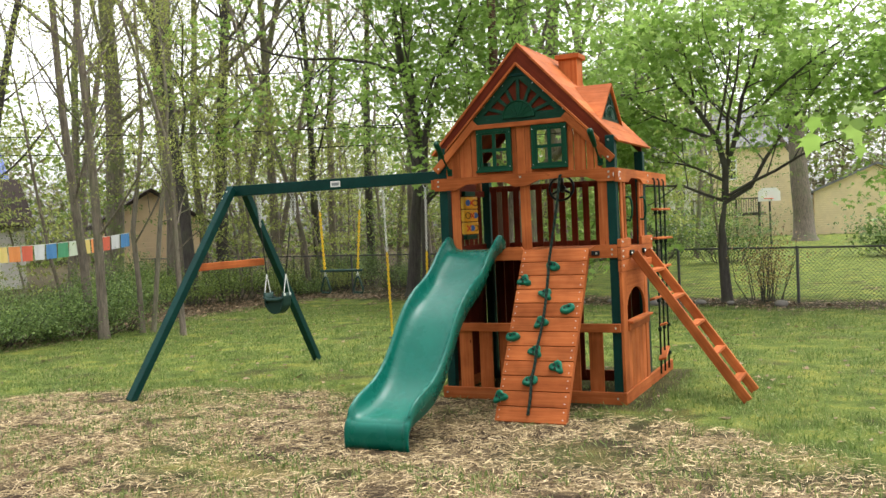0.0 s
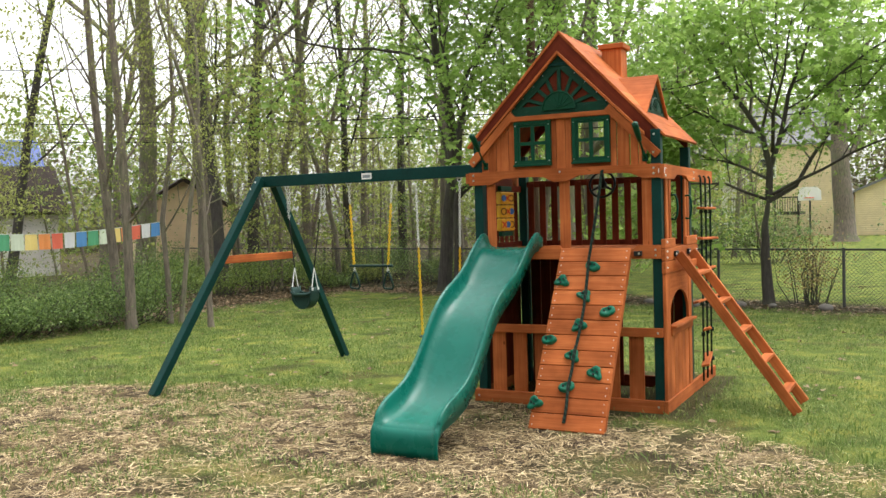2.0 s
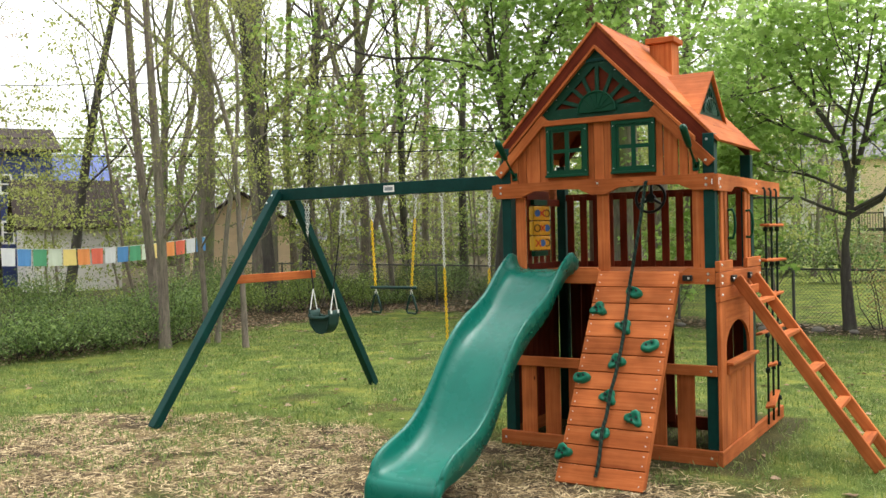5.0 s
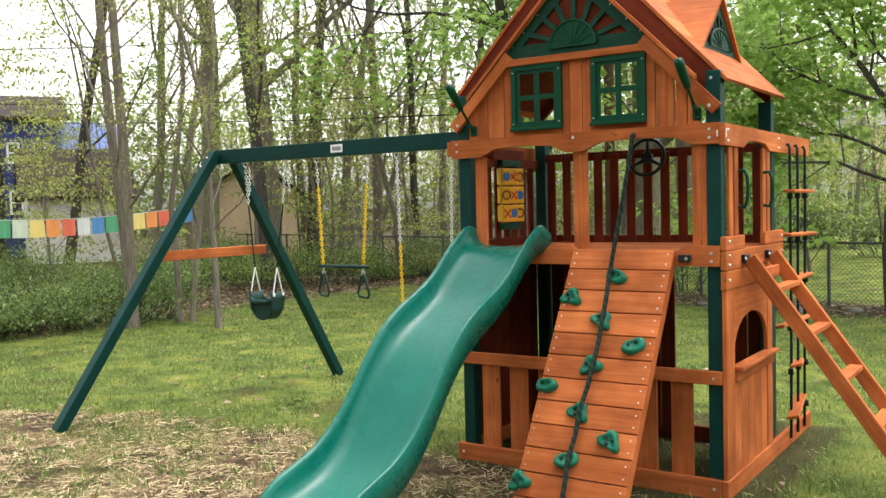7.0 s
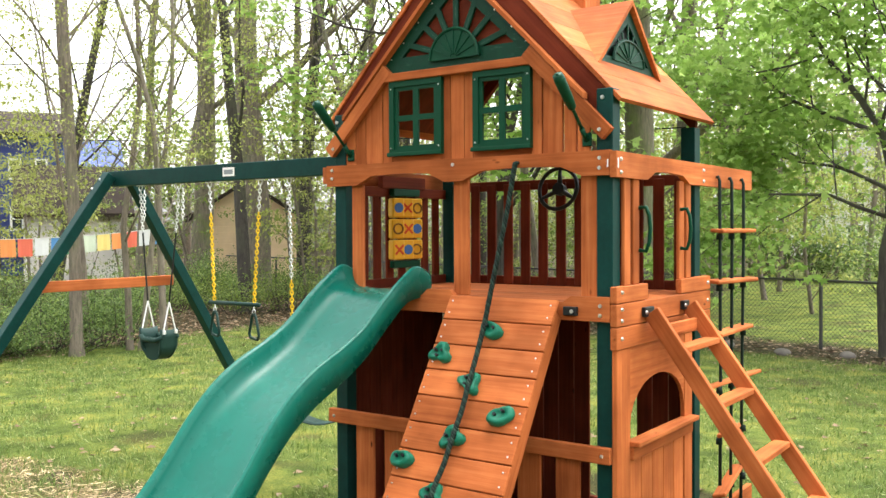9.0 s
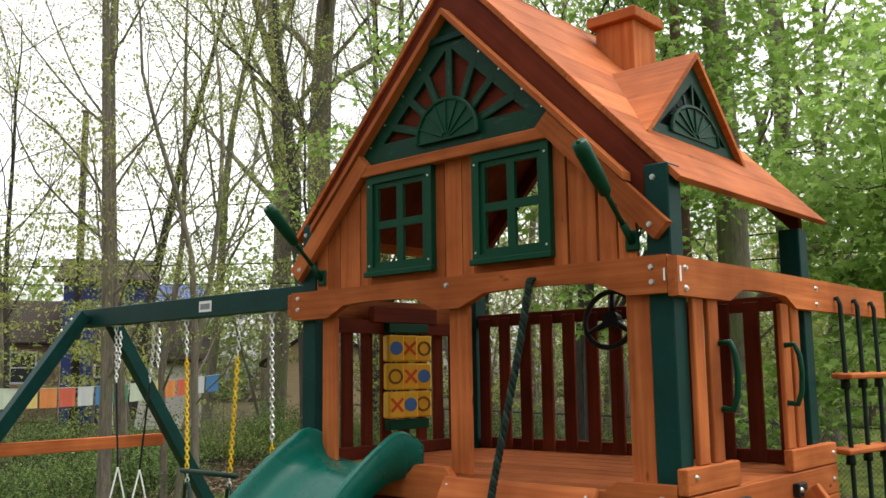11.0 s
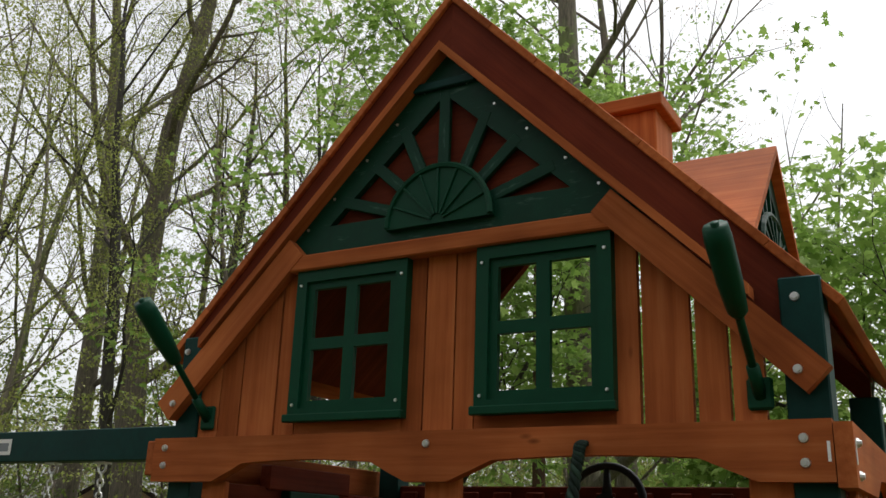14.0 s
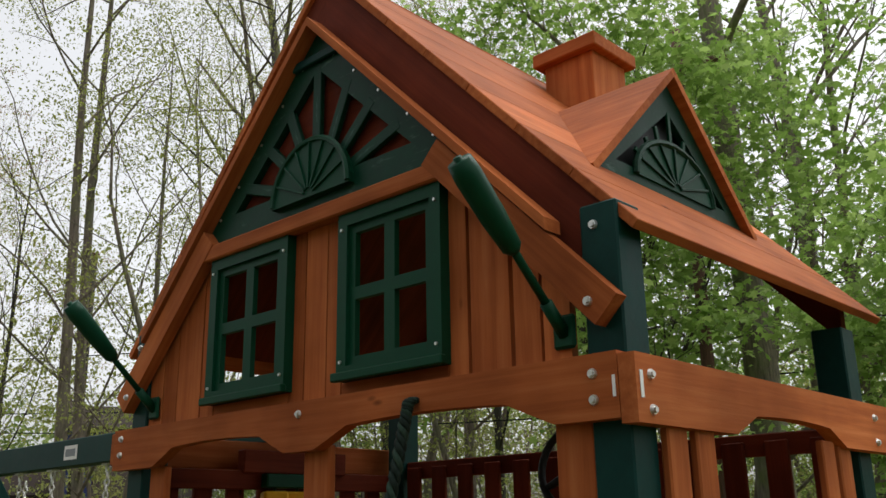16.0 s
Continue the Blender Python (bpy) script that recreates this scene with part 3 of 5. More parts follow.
tree("maple_tree", (-8.5, 12.1), 9.5, 0.17, 12, "maple", BARK_DARK, MAPLE, 9800, 0.135, "maple tree with spreading limbs and bright spring leaves by the fence", (0, 0), 0.36, 0.26,
     spine=[(0, 0, -0.1), (0.12, 0.06, 1.5), (0.3, 0.16, 3.2), (0.25, 0.13, 4.6), (0.0, 0.0, 5.6), (-0.1, -0.1, 7.0), (0.1, 0, 9.0)])
tree("maple_tree", (-8.0, 11.9), 8.0, 0.10, 14, "maple", BARK_DARK, MAPLE, 4200, 0.135, "second slanting maple stem with bright spring leaves by the fence", (0, 0), 0.36, 0.34,
     spine=[(0, 0, -0.1), (0.0, 0.06, 2.0), (0.1, 0.1, 4.2), (0.5, 0.3, 5.6), (1.2, 0.5, 7.0), (2.0, 0.6, 8.4)])
tree("maple_tree", (-7.6, 16.5), 9.2, 0.14, 13, "maple", BARK, MAPLE, 9500, 0.14, "tall maple with bright green leaves behind the fence", (0, 0), 0.5, 0.3)
SPINES = {21: [(0, 0, -0.1), (-0.01, 0, 1.3), (-0.04, -0.03, 3.0), (-0.08, -0.06, 4.6), (-0.14, -0.12, 6.2), (-0.2, -0.2, 11.5)],
          22: [(0.45, 0.5, -0.1), (0.36, 0.42, 1.6), (0.28, 0.33, 3.2), (0.2, 0.24, 5.0), (0.15, 0.18, 7.0), (0.2, 0.2, 13)],
          26: [(0, 0, -0.1), (-0.05, -0.05, 2.0), (0.15, 0.12, 4.0), (0.1, 0.1, 9.0)],
          35: [(0, 0, -0.1), (-0.1, 0, 6), (-0.3, 0, 12), (-0.4, 0, 21)]}
TALL = [((-10.45, 3.75), 11.5, 0.092, 21, "slim", BARK), ((-12.4, 4.4), 13.5, 0.095, 22, "slim", BARK),
        ((-22.6, 16.0), 22, 0.36, 24, "tall", BARK_MOSS), ((-17.9, 14.2), 22, 0.42, 25, "tall", BARK), ((-10.35, 4.6), 9.5, 0.055, 26, "slim", BARK), ((-10.15, 4.65), 10, 0.05, 27, "slim", BARK_MOSS),
        ((-14.0, 10.3), 15, 0.16, 28, "tall", BARK_DARK), ((-9.1, 4.3), 8.0, 0.055, 29, "slim", BARK), ((-24.6, 12.0), 17, 0.17, 30, "slim", BARK_DARK), ((-17.1, 15.3), 18, 0.22, 31, "tall", BARK_DARK),
        ((-17.7, 17.3), 17, 0.16, 32, "tall", BARK_MOSS), ((-19.3, 21.2), 19, 0.2, 33, "tall", BARK), ((-14.8, 17.6), 16, 0.13, 34, "tall", BARK_DARK), ((-6.0, 14.2), 22, 0.34, 35, "tall", BARK_MOSS),
        ((-6.7, 18.7), 20, 0.27, 36, "tall", BARK), ((-6.6, 20.4), 17, 0.17, 37, "tall", BARK), ((-1.5, 45.5), 15, 0.58, 39, "tall", BARK),
        ((-13.0, 14.2), 14, 0.08, 47, "slim", BARK),
        ((-13.5, 22.0), 17, 0.15, 51, "tall", BARK), ((-16.5, 24.0), 18, 0.17, 52, "tall", BARK_DARK), ((-11.6, 19.5), 15, 0.12, 53, "tall", BARK),
        ((-19.5, 26.0), 18, 0.18, 54, "tall", BARK), ((-22.5, 21.0), 18, 0.17, 55, "tall", BARK_MOSS), ((-27.5, 19.5), 18, 0.18, 56, "tall", BARK), ((-19.8, 11.6), 16, 0.14, 57, "tall", BARK_MOSS),
        ((-31.5, 11.2), 15, 0.13, 58, "tall", BARK), ((-27.5, 9.6), 14, 0.1, 59, "tall", BARK_DARK),
        ((-27.0, 3.0), 18, 0.26, 49, "tall", BARK)]
for i, (at, h, r, seed, kind, bk) in enumerate(TALL):
    far = math.hypot(at[0] - 2, at[1] + 8)
    count = 5200 if kind == "slim" else 10500
    mat = (SPRING, SPRING, BUD)[i % 3] if kind == "tall" else SPRING
    if at[0] > -7 and at[1] < 22:
        mat, count = (MAPLE, 2800) if seed == 35 else (BUD, 1300)
    if at[1] > 40:
        mat, count = MAPLE, 9000
    tree("deciduous_tree", at, h, r, seed, kind, bk, mat, count, 0.20 if at[1] > 40 else 0.13 if mat == MAPLE else 0.05 if far < 22 else 0.065,
         {"slim": "slender bare-branched young tree with sparse spring leaves", "tall": "tall woodland tree with grey bark and sparse pale spring leaves"}[kind],
         (random.uniform(-0.05, 0.05), random.uniform(-0.05, 0.05)), 0.32, 0.22 if mat == MAPLE and at[1] < 40 else None, SPINES.get(seed))


def shrub(name, at, rx, ry, h, count, size, mat, seed, label):
    """A bush: many stems and a loose mass of leaves with gaps."""
    rng = np.random.default_rng(seed)
    root = thing(name, (at[0], at[1], 0), label, "shrub", "shrubs along the lawn")
    m = Matrix.Translation((at[0], at[1], 0))
    w, ends = Wood(), []
    for _ in range(int(14 + 6 * rx)):
        a, q = rng.uniform(0, 2 * np.pi), rng.random() ** 0.5
        e = np.array([rx * q * math.cos(a), ry * q * math.sin(a), h * rng.uniform(0.55, 1.0) * (1 - 0.35 * q * q)])
        b = np.array([e[0] * 0.45, e[1] * 0.45, -0.05])
        mid = (b + e) / 2 + rng.normal(0, 0.06, 3)
        w.limb([b, mid, e], [0.012, 0.008, 0.004], 4)
        ends.append(e)
    link("stem", mesh_np("stem", np.concatenate(w.v), np.concatenate(w.f)), BARK_DARK, root, "", m)
    ends = np.array(ends)
    base = ends[rng.integers(0, len(ends), count)]
    pts = base + rng.normal(0, 1, (count, 3)) * (rx * 0.2, ry * 0.2, h * 0.17)
    k = rng.random(count)
    pts[:, :2] *= (0.55 + 0.45 * k[:, None])
    pts[:, 2] *= 0.3 + 0.7 * k ** 0.6
    pts[:, 2] = np.maximum(pts[:, 2], 0.02)
    link("foliage", leaves_mesh("foliage", pts, LEAF_PLAIN, size, -0.2, rng), mat, root, "", m)


rs = np.random.default_rng(77)
for i in range(15):
    u = i / 14
    shrub("shrub", (-12.6 + rs.normal(0, 0.5) + 1.0 * u, -5.0 + 9.6 * u + rs.normal(0, 0.3)), rs.uniform(1.0, 1.5), rs.uniform(0.9, 1.3), rs.uniform(0.45, 1.15), 4300, 0.055, SHRUB, 100 + i, "dense dark green low shrub beside the lawn")
for i in range(26):
    u = rs.random()
    x, y = -12.0 - 7 * rs.random(), 4.5 + 11 * u
    shrub("undergrowth_bush", (x, y), rs.uniform(0.7, 1.5), rs.uniform(0.7, 1.5), rs.uniform(0.4, 1.4), 2200, 0.06, (UNDER, SHRUB)[i % 2], 200 + i, "straggly woodland bush with small green leaves")
for i in range(14):
    x = -15.5 + 10.5 * i / 13 + rs.normal(0, 0.3)
    shrub("fence_bush", (x, 13.6 - 0.24 * (x + 10) + rs.uniform(-0.2, 3.0)), rs.uniform(0.6, 1.2), rs.uniform(0.5, 0.9), rs.uniform(0.5, 1.5), 1900, 0.06, (UNDER, SHRUB, SPRING)[i % 3], 300 + i, "loose green bush growing along the chain link fence")
shrub("azalea_bush", (0.15, 10.4), 0.9, 0.8, 1.5, 1500, 0.06, BUD, 400, "twiggy dark bush with russet young leaves by the maple")
shrub("hedge_bush", (-6.5, 29), 3.0, 1.5, 2.4, 4000, 0.16, SHRUB, 401, "big rounded green garden bush near the white house")
shrub("hedge_bush", (3.4, 27), 2.4, 1.5, 2.0, 3000, 0.16, SHRUB, 402, "big rounded green garden bush on the far lawn")

# unseen leaf screen closing the yard behind the viewer, added to block low sky
rngb = np.random.default_rng(8)
bx, by = rngb.uniform(-45, 50, 16000), rngb.uniform(-34, -24, 16000)
tagged(link("low_sky_blocker", leaves_mesh("low_sky_blocker", np.stack([bx, by, rngb.random(16000) * (13 + 3 * np.sin(bx * 0.4))], -1), LEAF_PLAIN, 0.9, -0.2, rngb), UNDER), "unseen leaf screen added to block low sky behind the viewer", "woods", kind="stuff")
rsap = np.random.default_rng(31)
for i in range(44):
    a = radians(95 + 80 * (i + rsap.random()) / 44) if i % 4 else radians(78 + 22 * rsap.random())
    q = rsap.uniform(21, 40)
    x, y = 2 + q * math.cos(a), -8 + q * math.sin(a)
    if i % 4 == 0 or y < 14.5 - 0.27 * (x + 10) and x > -12:
        continue
    tree("sapling", (x, y), rsap.uniform(3.5, 7.5), 0.045, 500 + i, "slim", BARK, (SPRING, UNDER, SPRING)[i % 3], 2300, 0.10, "slim understorey sapling with pale spring leaves", (rsap.uniform(-.1, .1), rsap.uniform(-.1, .1)), 0.42, 0.12)

for i in range(13):
    x = -14.5 + 10.0 * (i + rsap.random()) / 13
    y = rsap.uniform(18, 33) - 0.25 * x
    tree("sapling", (x, y), rsap.uniform(5, 8.5), 0.07, 700 + i, "slim", BARK, (MAPLE, SPRING, SPRING)[i % 3], 2600, 0.14, "young woodland tree in fresh green leaf behind the fence", (rsap.uniform(-.1, .1), rsap.uniform(-.1, .1)), 0.6, 0.16)

# loose middle woodland: bare twiggy trees and a haze of young leaves
rngm = np.random.default_rng(19)
wm, centres = Wood(), []
for i in range(104):
    a, q = radians(rngm.uniform(96, 172)), rngm.uniform(36, 60)
    if i > 86:
        a, q = radians(rngm.uniform(66, 100)), rngm.uniform(76, 86)
    x, y = 2 + q * math.cos(a), -8 + q * math.sin(a)
    if x < -24 and 8 < y < 34:
        continue
    tips = []
    grow(wm, rngm, (x, y, -0.1), np.array([rngm.normal(0, .06), rngm.normal(0, .06), 1.0]), rngm.uniform(8, 17) * (1.3 if i > 86 else 1), rngm.uniform(0.06, 0.15), 0, tips, SPECS["slim"])
    centres += [t[-1] for t in tips]
tagged(link("bare_trees", mesh_np("bare_trees", np.concatenate(wm.v), np.concatenate(wm.f)), BARK, smooth=True), "far thicket of thin brown trunks and twigs", "woods", kind="stuff")
centres = np.array(centres)
mid = centres[rngm.integers(0, len(centres), 90000)] * (1, 1, 0.8) + rngm.normal(0, 1, (90000, 3)) * (1.0, 1.0, 0.5)
tagged(link("young_foliage", leaves_mesh("young_foliage", mid, LEAF_PLAIN, 0.13, -0.2, rngm), SPRING), "haze of pale young leaves in the far thicket", "leaves", kind="stuff")

# distant woodland closing the view
rngw = np.random.default_rng(5)
for wname, NW, wmat, top, size, wlab in (("far_woods", 70000, UNDER, 13, 0.6, "hazy distant spring woodland behind the gardens"),
                                         ("far_thicket", 60000, THICKET, 8.5, 0.55, "brown olive thicket of twigs and buds at the foot of the woods")):
    ang = np.where(rngw.random(NW) < 0.72, rngw.uniform(radians(55), radians(185), NW), rngw.uniform(0, 2 * np.pi, NW))
    dist = rngw.uniform(64, 92, NW)
    hh = rngw.random(NW) ** 1.1 * (top + 3.0 * np.sin(ang * 9) + 2.0 * np.sin(ang * 23) + 1.5 * np.sin(ang * 61))
    tagged(link(wname, leaves_mesh(wname, np.stack([dist * np.cos(ang) - 3, dist * np.sin(ang), hh], -1), LEAF_PLAIN, size, -0.2, rngw), wmat), wlab, "woods", kind="stuff")


# ---- playset: clubhouse tower ----
XL, XR, XC = -1.88, 0.0, -0.94
tower = thing("playset_clubhouse", (XC, 0.65, 0), "stained cedar backyard clubhouse tower with green posts and gabled roof", "playset")
POST = 0.088
for x in (-1.845, -POST):
    for y, top in ((0.036, 2.56), (1.16, 2.46)):
        block("post", (x, y, 0.0), (x + POST, y + POST, top), GREEN, tower)


def arched(x0, x1, z0, z1, humps, rise, steps=12):
    """Outline of a fascia: straight top edge, lower edge with shallow arches cut into it."""
    pts = [(x0, z1), (x0, z0)]
    for a, b in humps:
        for k in range(steps + 1):
            u = k / steps
            e = min(1.0, min(u, 1 - u) / 0.16)
            s = e * e * (3 - 2 * e)
            pts.append((a + (b - a) * u, z0 + rise * s * (0.72 + 0.28 * math.sin(math.pi * u))))
    return pts + [(x1, z0), (x1, z1)]


part("front_fascia", bevelled(plate_bm([(x + 0.94, z - 2.18) for x, z in arched(XL, XR, 2.126, 2.250, [(-1.64, -1.0), (-0.88, -0.15)], 0.058)], 0.036), 0.0), CEDAR, tower, "long stained fascia board with two arches", pose(-0.94, 0, 2.18))
for x, zs in ((-0.055, (2.163, 2.212)), (-1.835, (2.172, 2.222)), (-0.94, (2.218,))):
    for z in zs:
        bolt(tower, (x, -0.002, z))
part("side_fascia", plate_bm([(y - 1.06, z - 2.18) for y, z in arched(0.0, 2.12, 2.115, 2.243, [(0.38, 0.98)], 0.05)], 0.036), CEDAR, tower, "stained side fascia board with one arch", pose(0.038, 1.06, 2.18, 0, 0, 90))
for y in (0.05, 1.2):
    for z in (2.14, 2.205):
        bolt(tower, (0.04, y, z), 90, 90)
block("label_tag", (0.0385, 0.012, 2.16), (0.040, 0.022, 2.21), WHITE, tower, "", 0)
block("label_tag", (-0.012, -0.002, 2.165), (-0.006, 0.0, 2.205), WHITE, tower, "", 0)
block("left_fascia", (-1.925, 0.012, 2.145), (-1.884, 1.30, 2.245), CEDAR, tower)

# deck
for i in range(9):
    y0 = 0.04 + i * 0.135
    block("deck_plank", (-1.84, y0, 1.455), (-0.004, y0 + 0.128, 1.485), CEDAR, tower)
part("front_deck_board", plate_bm([(x + 0.94, z - 1.46) for x, z in ((XL, 1.40), (XR, 1.40), (XR, 1.522), (-0.215, 1.522), (-0.258, 1.49), (-0.93, 1.49), (-0.965, 1.528), (-1.12, 1.528), (-1.16, 1.49), (-1.75, 1.49), (-1.80, 1.522), (XL, 1.522))], 0.036), CEDAR, tower, "front deck board with raised clipped ends", pose(-0.94, 0, 1.46))
block("back_deck_board", (XL, 1.25, 1.38), (XR, 1.285, 1.5), CEDAR_SHADED, tower)
block("left_deck_board", (-1.88, 0.038, 1.38), (-1.846, 1.25, 1.5), CEDAR, tower)
for x in (-0.052, -1.828):
    for z in (1.43, 1.478):
        bolt(tower, (x, -0.002, z))
block("side_deck_board", (0.002, 0.0, 1.375), (0.038, 1.32, 1.488), CEDAR, tower)
block("side_lower_board", (0.002, 0.0, 1.262), (0.038, 1.32, 1.371), CEDAR, tower)
block("deck_block", (0.002, 0.0, 1.492), (0.038, 0.385, 1.575), CEDAR, tower)
block("deck_block", (0.002, 0.85, 1.492), (0.038, 1.32, 1.575), CEDAR, tower)
for z in (1.545, 1.46, 1.405, 1.315):
    bolt(tower, (0.04, 0.06, z), 90, 90)
for z in (1.535, 1.43):
    bolt(tower, (0.04, 1.27, z), 90, 90)

# upper railings
block("front_stile", (-1.71, 0.037, 1.50), (-1.622, 0.06, 2.13), CEDAR, tower)
block("front_stile", (-0.962, 0.037, 1.50), (-0.862, 0.06, 2.14), CEDAR, tower)
block("front_stile", (-0.176, 0.037, 1.50), (-0.086, 0.06, 2.14), CEDAR, tower)
# Back and left railing: shade inside the tower is carried by the darker cedar.
block("back_top_rail", (-1.76, 1.182, 2.122), (-0.09, 1.205, 2.187), CEDAR_SHADED, tower)
block("back_bottom_rail", (-1.76, 1.182, 1.487), (-0.09, 1.205, 1.545), CEDAR_SHADED, tower)
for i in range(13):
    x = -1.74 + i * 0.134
    block("back_slat", (x, 1.162, 1.49), (x + 0.07, 1.18, 2.165), CEDAR_SHADED, tower)
block("left_top_rail", (-1.84, 0.13, 2.075), (-1.815, 1.16, 2.14), CEDAR_SHADED, tower)
block("left_bottom_rail", (-1.84, 0.13, 1.487), (-1.815, 1.16, 1.545), CEDAR_SHADED, tower)
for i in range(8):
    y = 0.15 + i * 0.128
    block("left_slat", (-1.862, y, 1.49), (-1.842, y + 0.07, 2.14), CEDAR_SHADED, tower)
for y in (0.125, 0.235, 0.86, 0.965):
    block("side_slat", (0.0025, y, 1.575), (0.022, y + 0.075, 2.13), CEDAR, tower)

# handles by the ladder opening
for y in (0.30, 0.87):
    pts = [(0.024, y, 1.75), (0.06, y + 0.005, 1.745), (0.075, y + 0.01, 1.79), (0.08, y + 0.012, 1.86), (0.075, y + 0.01, 1.93), (0.06, y + 0.005, 1.972), (0.024, y, 1.968)]
    part("grab_handle", tube_bm(pts, 0.011, 8), GREEN_WIN, tower, "green plastic grab handle", None, True)

# lower walls
block("front_base_board", (XL, 0.0, 0.0), (XR, 0.036, 0.118), CEDAR, tower)
block("side_base_board", (0.002, 0.0, 0.0), (0.038, 2.14, 0.118), CEDAR, tower)
block("back_base_board", (XL, 1.25, 0.0), (XR, 1.285, 0.118), CEDAR_SHADED, tower)
block("left_base_board", (-1.88, 0.038, 0.0), (-1.846, 1.25, 0.118), CEDAR, tower)
block("front_lower_rail", (XL, 0.0, 0.69), (XR, 0.036, 0.772), CEDAR, tower)
for z in (0.73,):
    bolt(tower, (-0.045, -0.002, z))
    bolt(tower, (-1.835, -0.002, z))
for x in (-0.05, -1.835):
    bolt(tower, (x, -0.002, 0.06))
for x in (-1.69, -1.47, -1.25, -1.02, -0.79, -0.555, -0.325):
    block("front_picket", (x, 0.037, 0.05), (x + 0.14, 0.056, 0.74), CEDAR, tower)
# Wall planks below deck get their shade from the darkened cedar colour.
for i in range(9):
    block("left_wall_plank", (-1.864, 0.13 + i * 0.115, 0.05), (-1.847, 0.24 + i * 0.115, 1.39), CEDAR_SHADED, tower)
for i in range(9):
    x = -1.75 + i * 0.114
    block("back_wall_plank", (x, 1.226, 0.05), (x + 0.109, 1.246, 1.39), CEDAR_SHADED, tower)
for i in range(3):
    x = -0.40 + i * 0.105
    block("back_wall_plank", (x, 1.226, 0.05), (x + 0.1, 1.246, 1.39), CEDAR_SHADED, tower)

# side wall with the arched opening
Y0, Y1 = 0.02, 1.04
for y in (Y0, 0.92):
    wdt = 0.16 if y == Y0 else 0.12
    block("side_stile", (0.002, y, 0.12), (0.03, y + wdt, 1.26), CEDAR, tower)
arc = [(0.18, 1.26), (0.18, 0.86)]
for k in range(13):
    a = math.pi * (1 - k / 12)
    arc.append((0.55 + 0.368 * math.cos(a), 0.86 + 0.225 * math.sin(a)))
arc += [(0.918, 0.86), (0.918, 1.26)]
arc = [(y, z) for i, (y, z) in enumerate(arc) if i == 0 or (abs(y - arc[i - 1][0]) + abs(z - arc[i - 1][1])) > 1e-4]
part("arch_panel", plate_bm([(y - 0.55, z - 1.0) for y, z in arc], 0.022), CEDAR, tower, "board cut to a round arch", pose(0.026, 0.55, 1.0, 0, 0, 90))
for i in range(5):
    y = 0.184 + i * 0.147
    block("side_plank", (0.002, y, 0.12), (0.024, y + 0.143, 0.70), CEDAR, tower)
block("window_ledge", (0.002, 0.175, 0.685), (0.05, 1.0, 0.755), CEDAR, tower)
block("ledge_board", (0.002, 0.17, 0.757), (0.085, 1.01, 0.782), CEDAR, tower)

# gable front: planks, windows, braces
GX = [(-1.76, -1.685), (-1.68, -1.605), (-1.60, -1.475), (-1.468, -1.40), (-1.045, -0.985), (-0.98, -0.895), (-0.89, -0.835), (-0.462, -0.405), (-0.395, -0.285), (-0.273, -0.205), (-0.197, -0.13)]
for a, b in GX:
    h = lambda x: min(2.72, 2.30 + 1.0 * min(x - XL, XR - x))
    part("gable_plank", plate_bm([(2.2 - 2.45, a - a), (2.2 - 2.45, b - a), (h(b) - 2.45, b - a), (h(a) - 2.45, 0.0)], 0.02), CEDAR, tower, "",
         Matrix(((0, 0, 1, a), (0, 1, 0, 0.046), (1, 0, 0, 2.45), (0, 0, 0, 1))))
for x0, x1 in ((-1.40, -1.045), (-0.835, -0.462)):
    block("gable_plank", (x0, 0.046, 2.2), (x1, 0.066, 2.29), CEDAR, tower)


def gable_window(x0, x1, z0, z1):
    w = link("window", bpy.data.meshes.new("window"), GREEN_WIN, tower, "green plastic four-pane play window", pose((x0 + x1) / 2, 0.03, (z0 + z1) / 2))
    cx, cz, hx, hz = (x0 + x1) / 2, (z0 + z1) / 2, (x1 - x0) / 2, (z1 - z0) / 2
    bm = bmesh.new()
    part("frame", bevelled(plate_bm([(-hx, -hz), (hx, -hz), (hx, hz), (-hx, hz)], 0.030, 0, [[(-hx + .035, -hz + .035), (hx - .035, -hz + .035), (hx - .035, hz - .035), (-hx + .035, hz - .035)]]), 0), GREEN_WIN, w, "", pose(cx, 0.016, cz))
    ix, iz = hx - .035, hz - .035
    holes = []
    for sx in (-1, 1):
        for sz in (-1, 1):
            a, b = sorted((sx * 0.018, sx * (ix - 0.022)))
            c, d = sorted((sz * 0.016, sz * (iz - 0.022)))
            holes.append([(a, c), (b, c), (b, d), (a, d)])
    part("muntin", plate_bm([(-ix - .004, -iz - .004), (ix + .004, -iz - .004), (ix + .004, iz + .004), (-ix - .004, iz + .004)], 0.016, 0, holes), GREEN_WIN, w, "", pose(cx, 0.027, cz))
    part("sill", box_bm(2 * hx + 0.016, 0.02, 0.022), GREEN_WIN, w, "", pose(cx, 0.012, z0 + 0.008))
    for sx in (-1, 1):
        for sz in (-1, 1):
            link("screw", SCREW_ME, STEEL, w, "", pose(cx + sx * (hx - 0.016), 0.014, cz + sz * (hz - 0.045), 90))


gable_window(-1.402, -1.030, 2.287, 2.718)
gable_window(-0.818, -0.457, 2.287, 2.718)
block("header_board", (-1.445, 0.002, 2.716), (-0.435, 0.044, 2.762), CEDAR, tower)


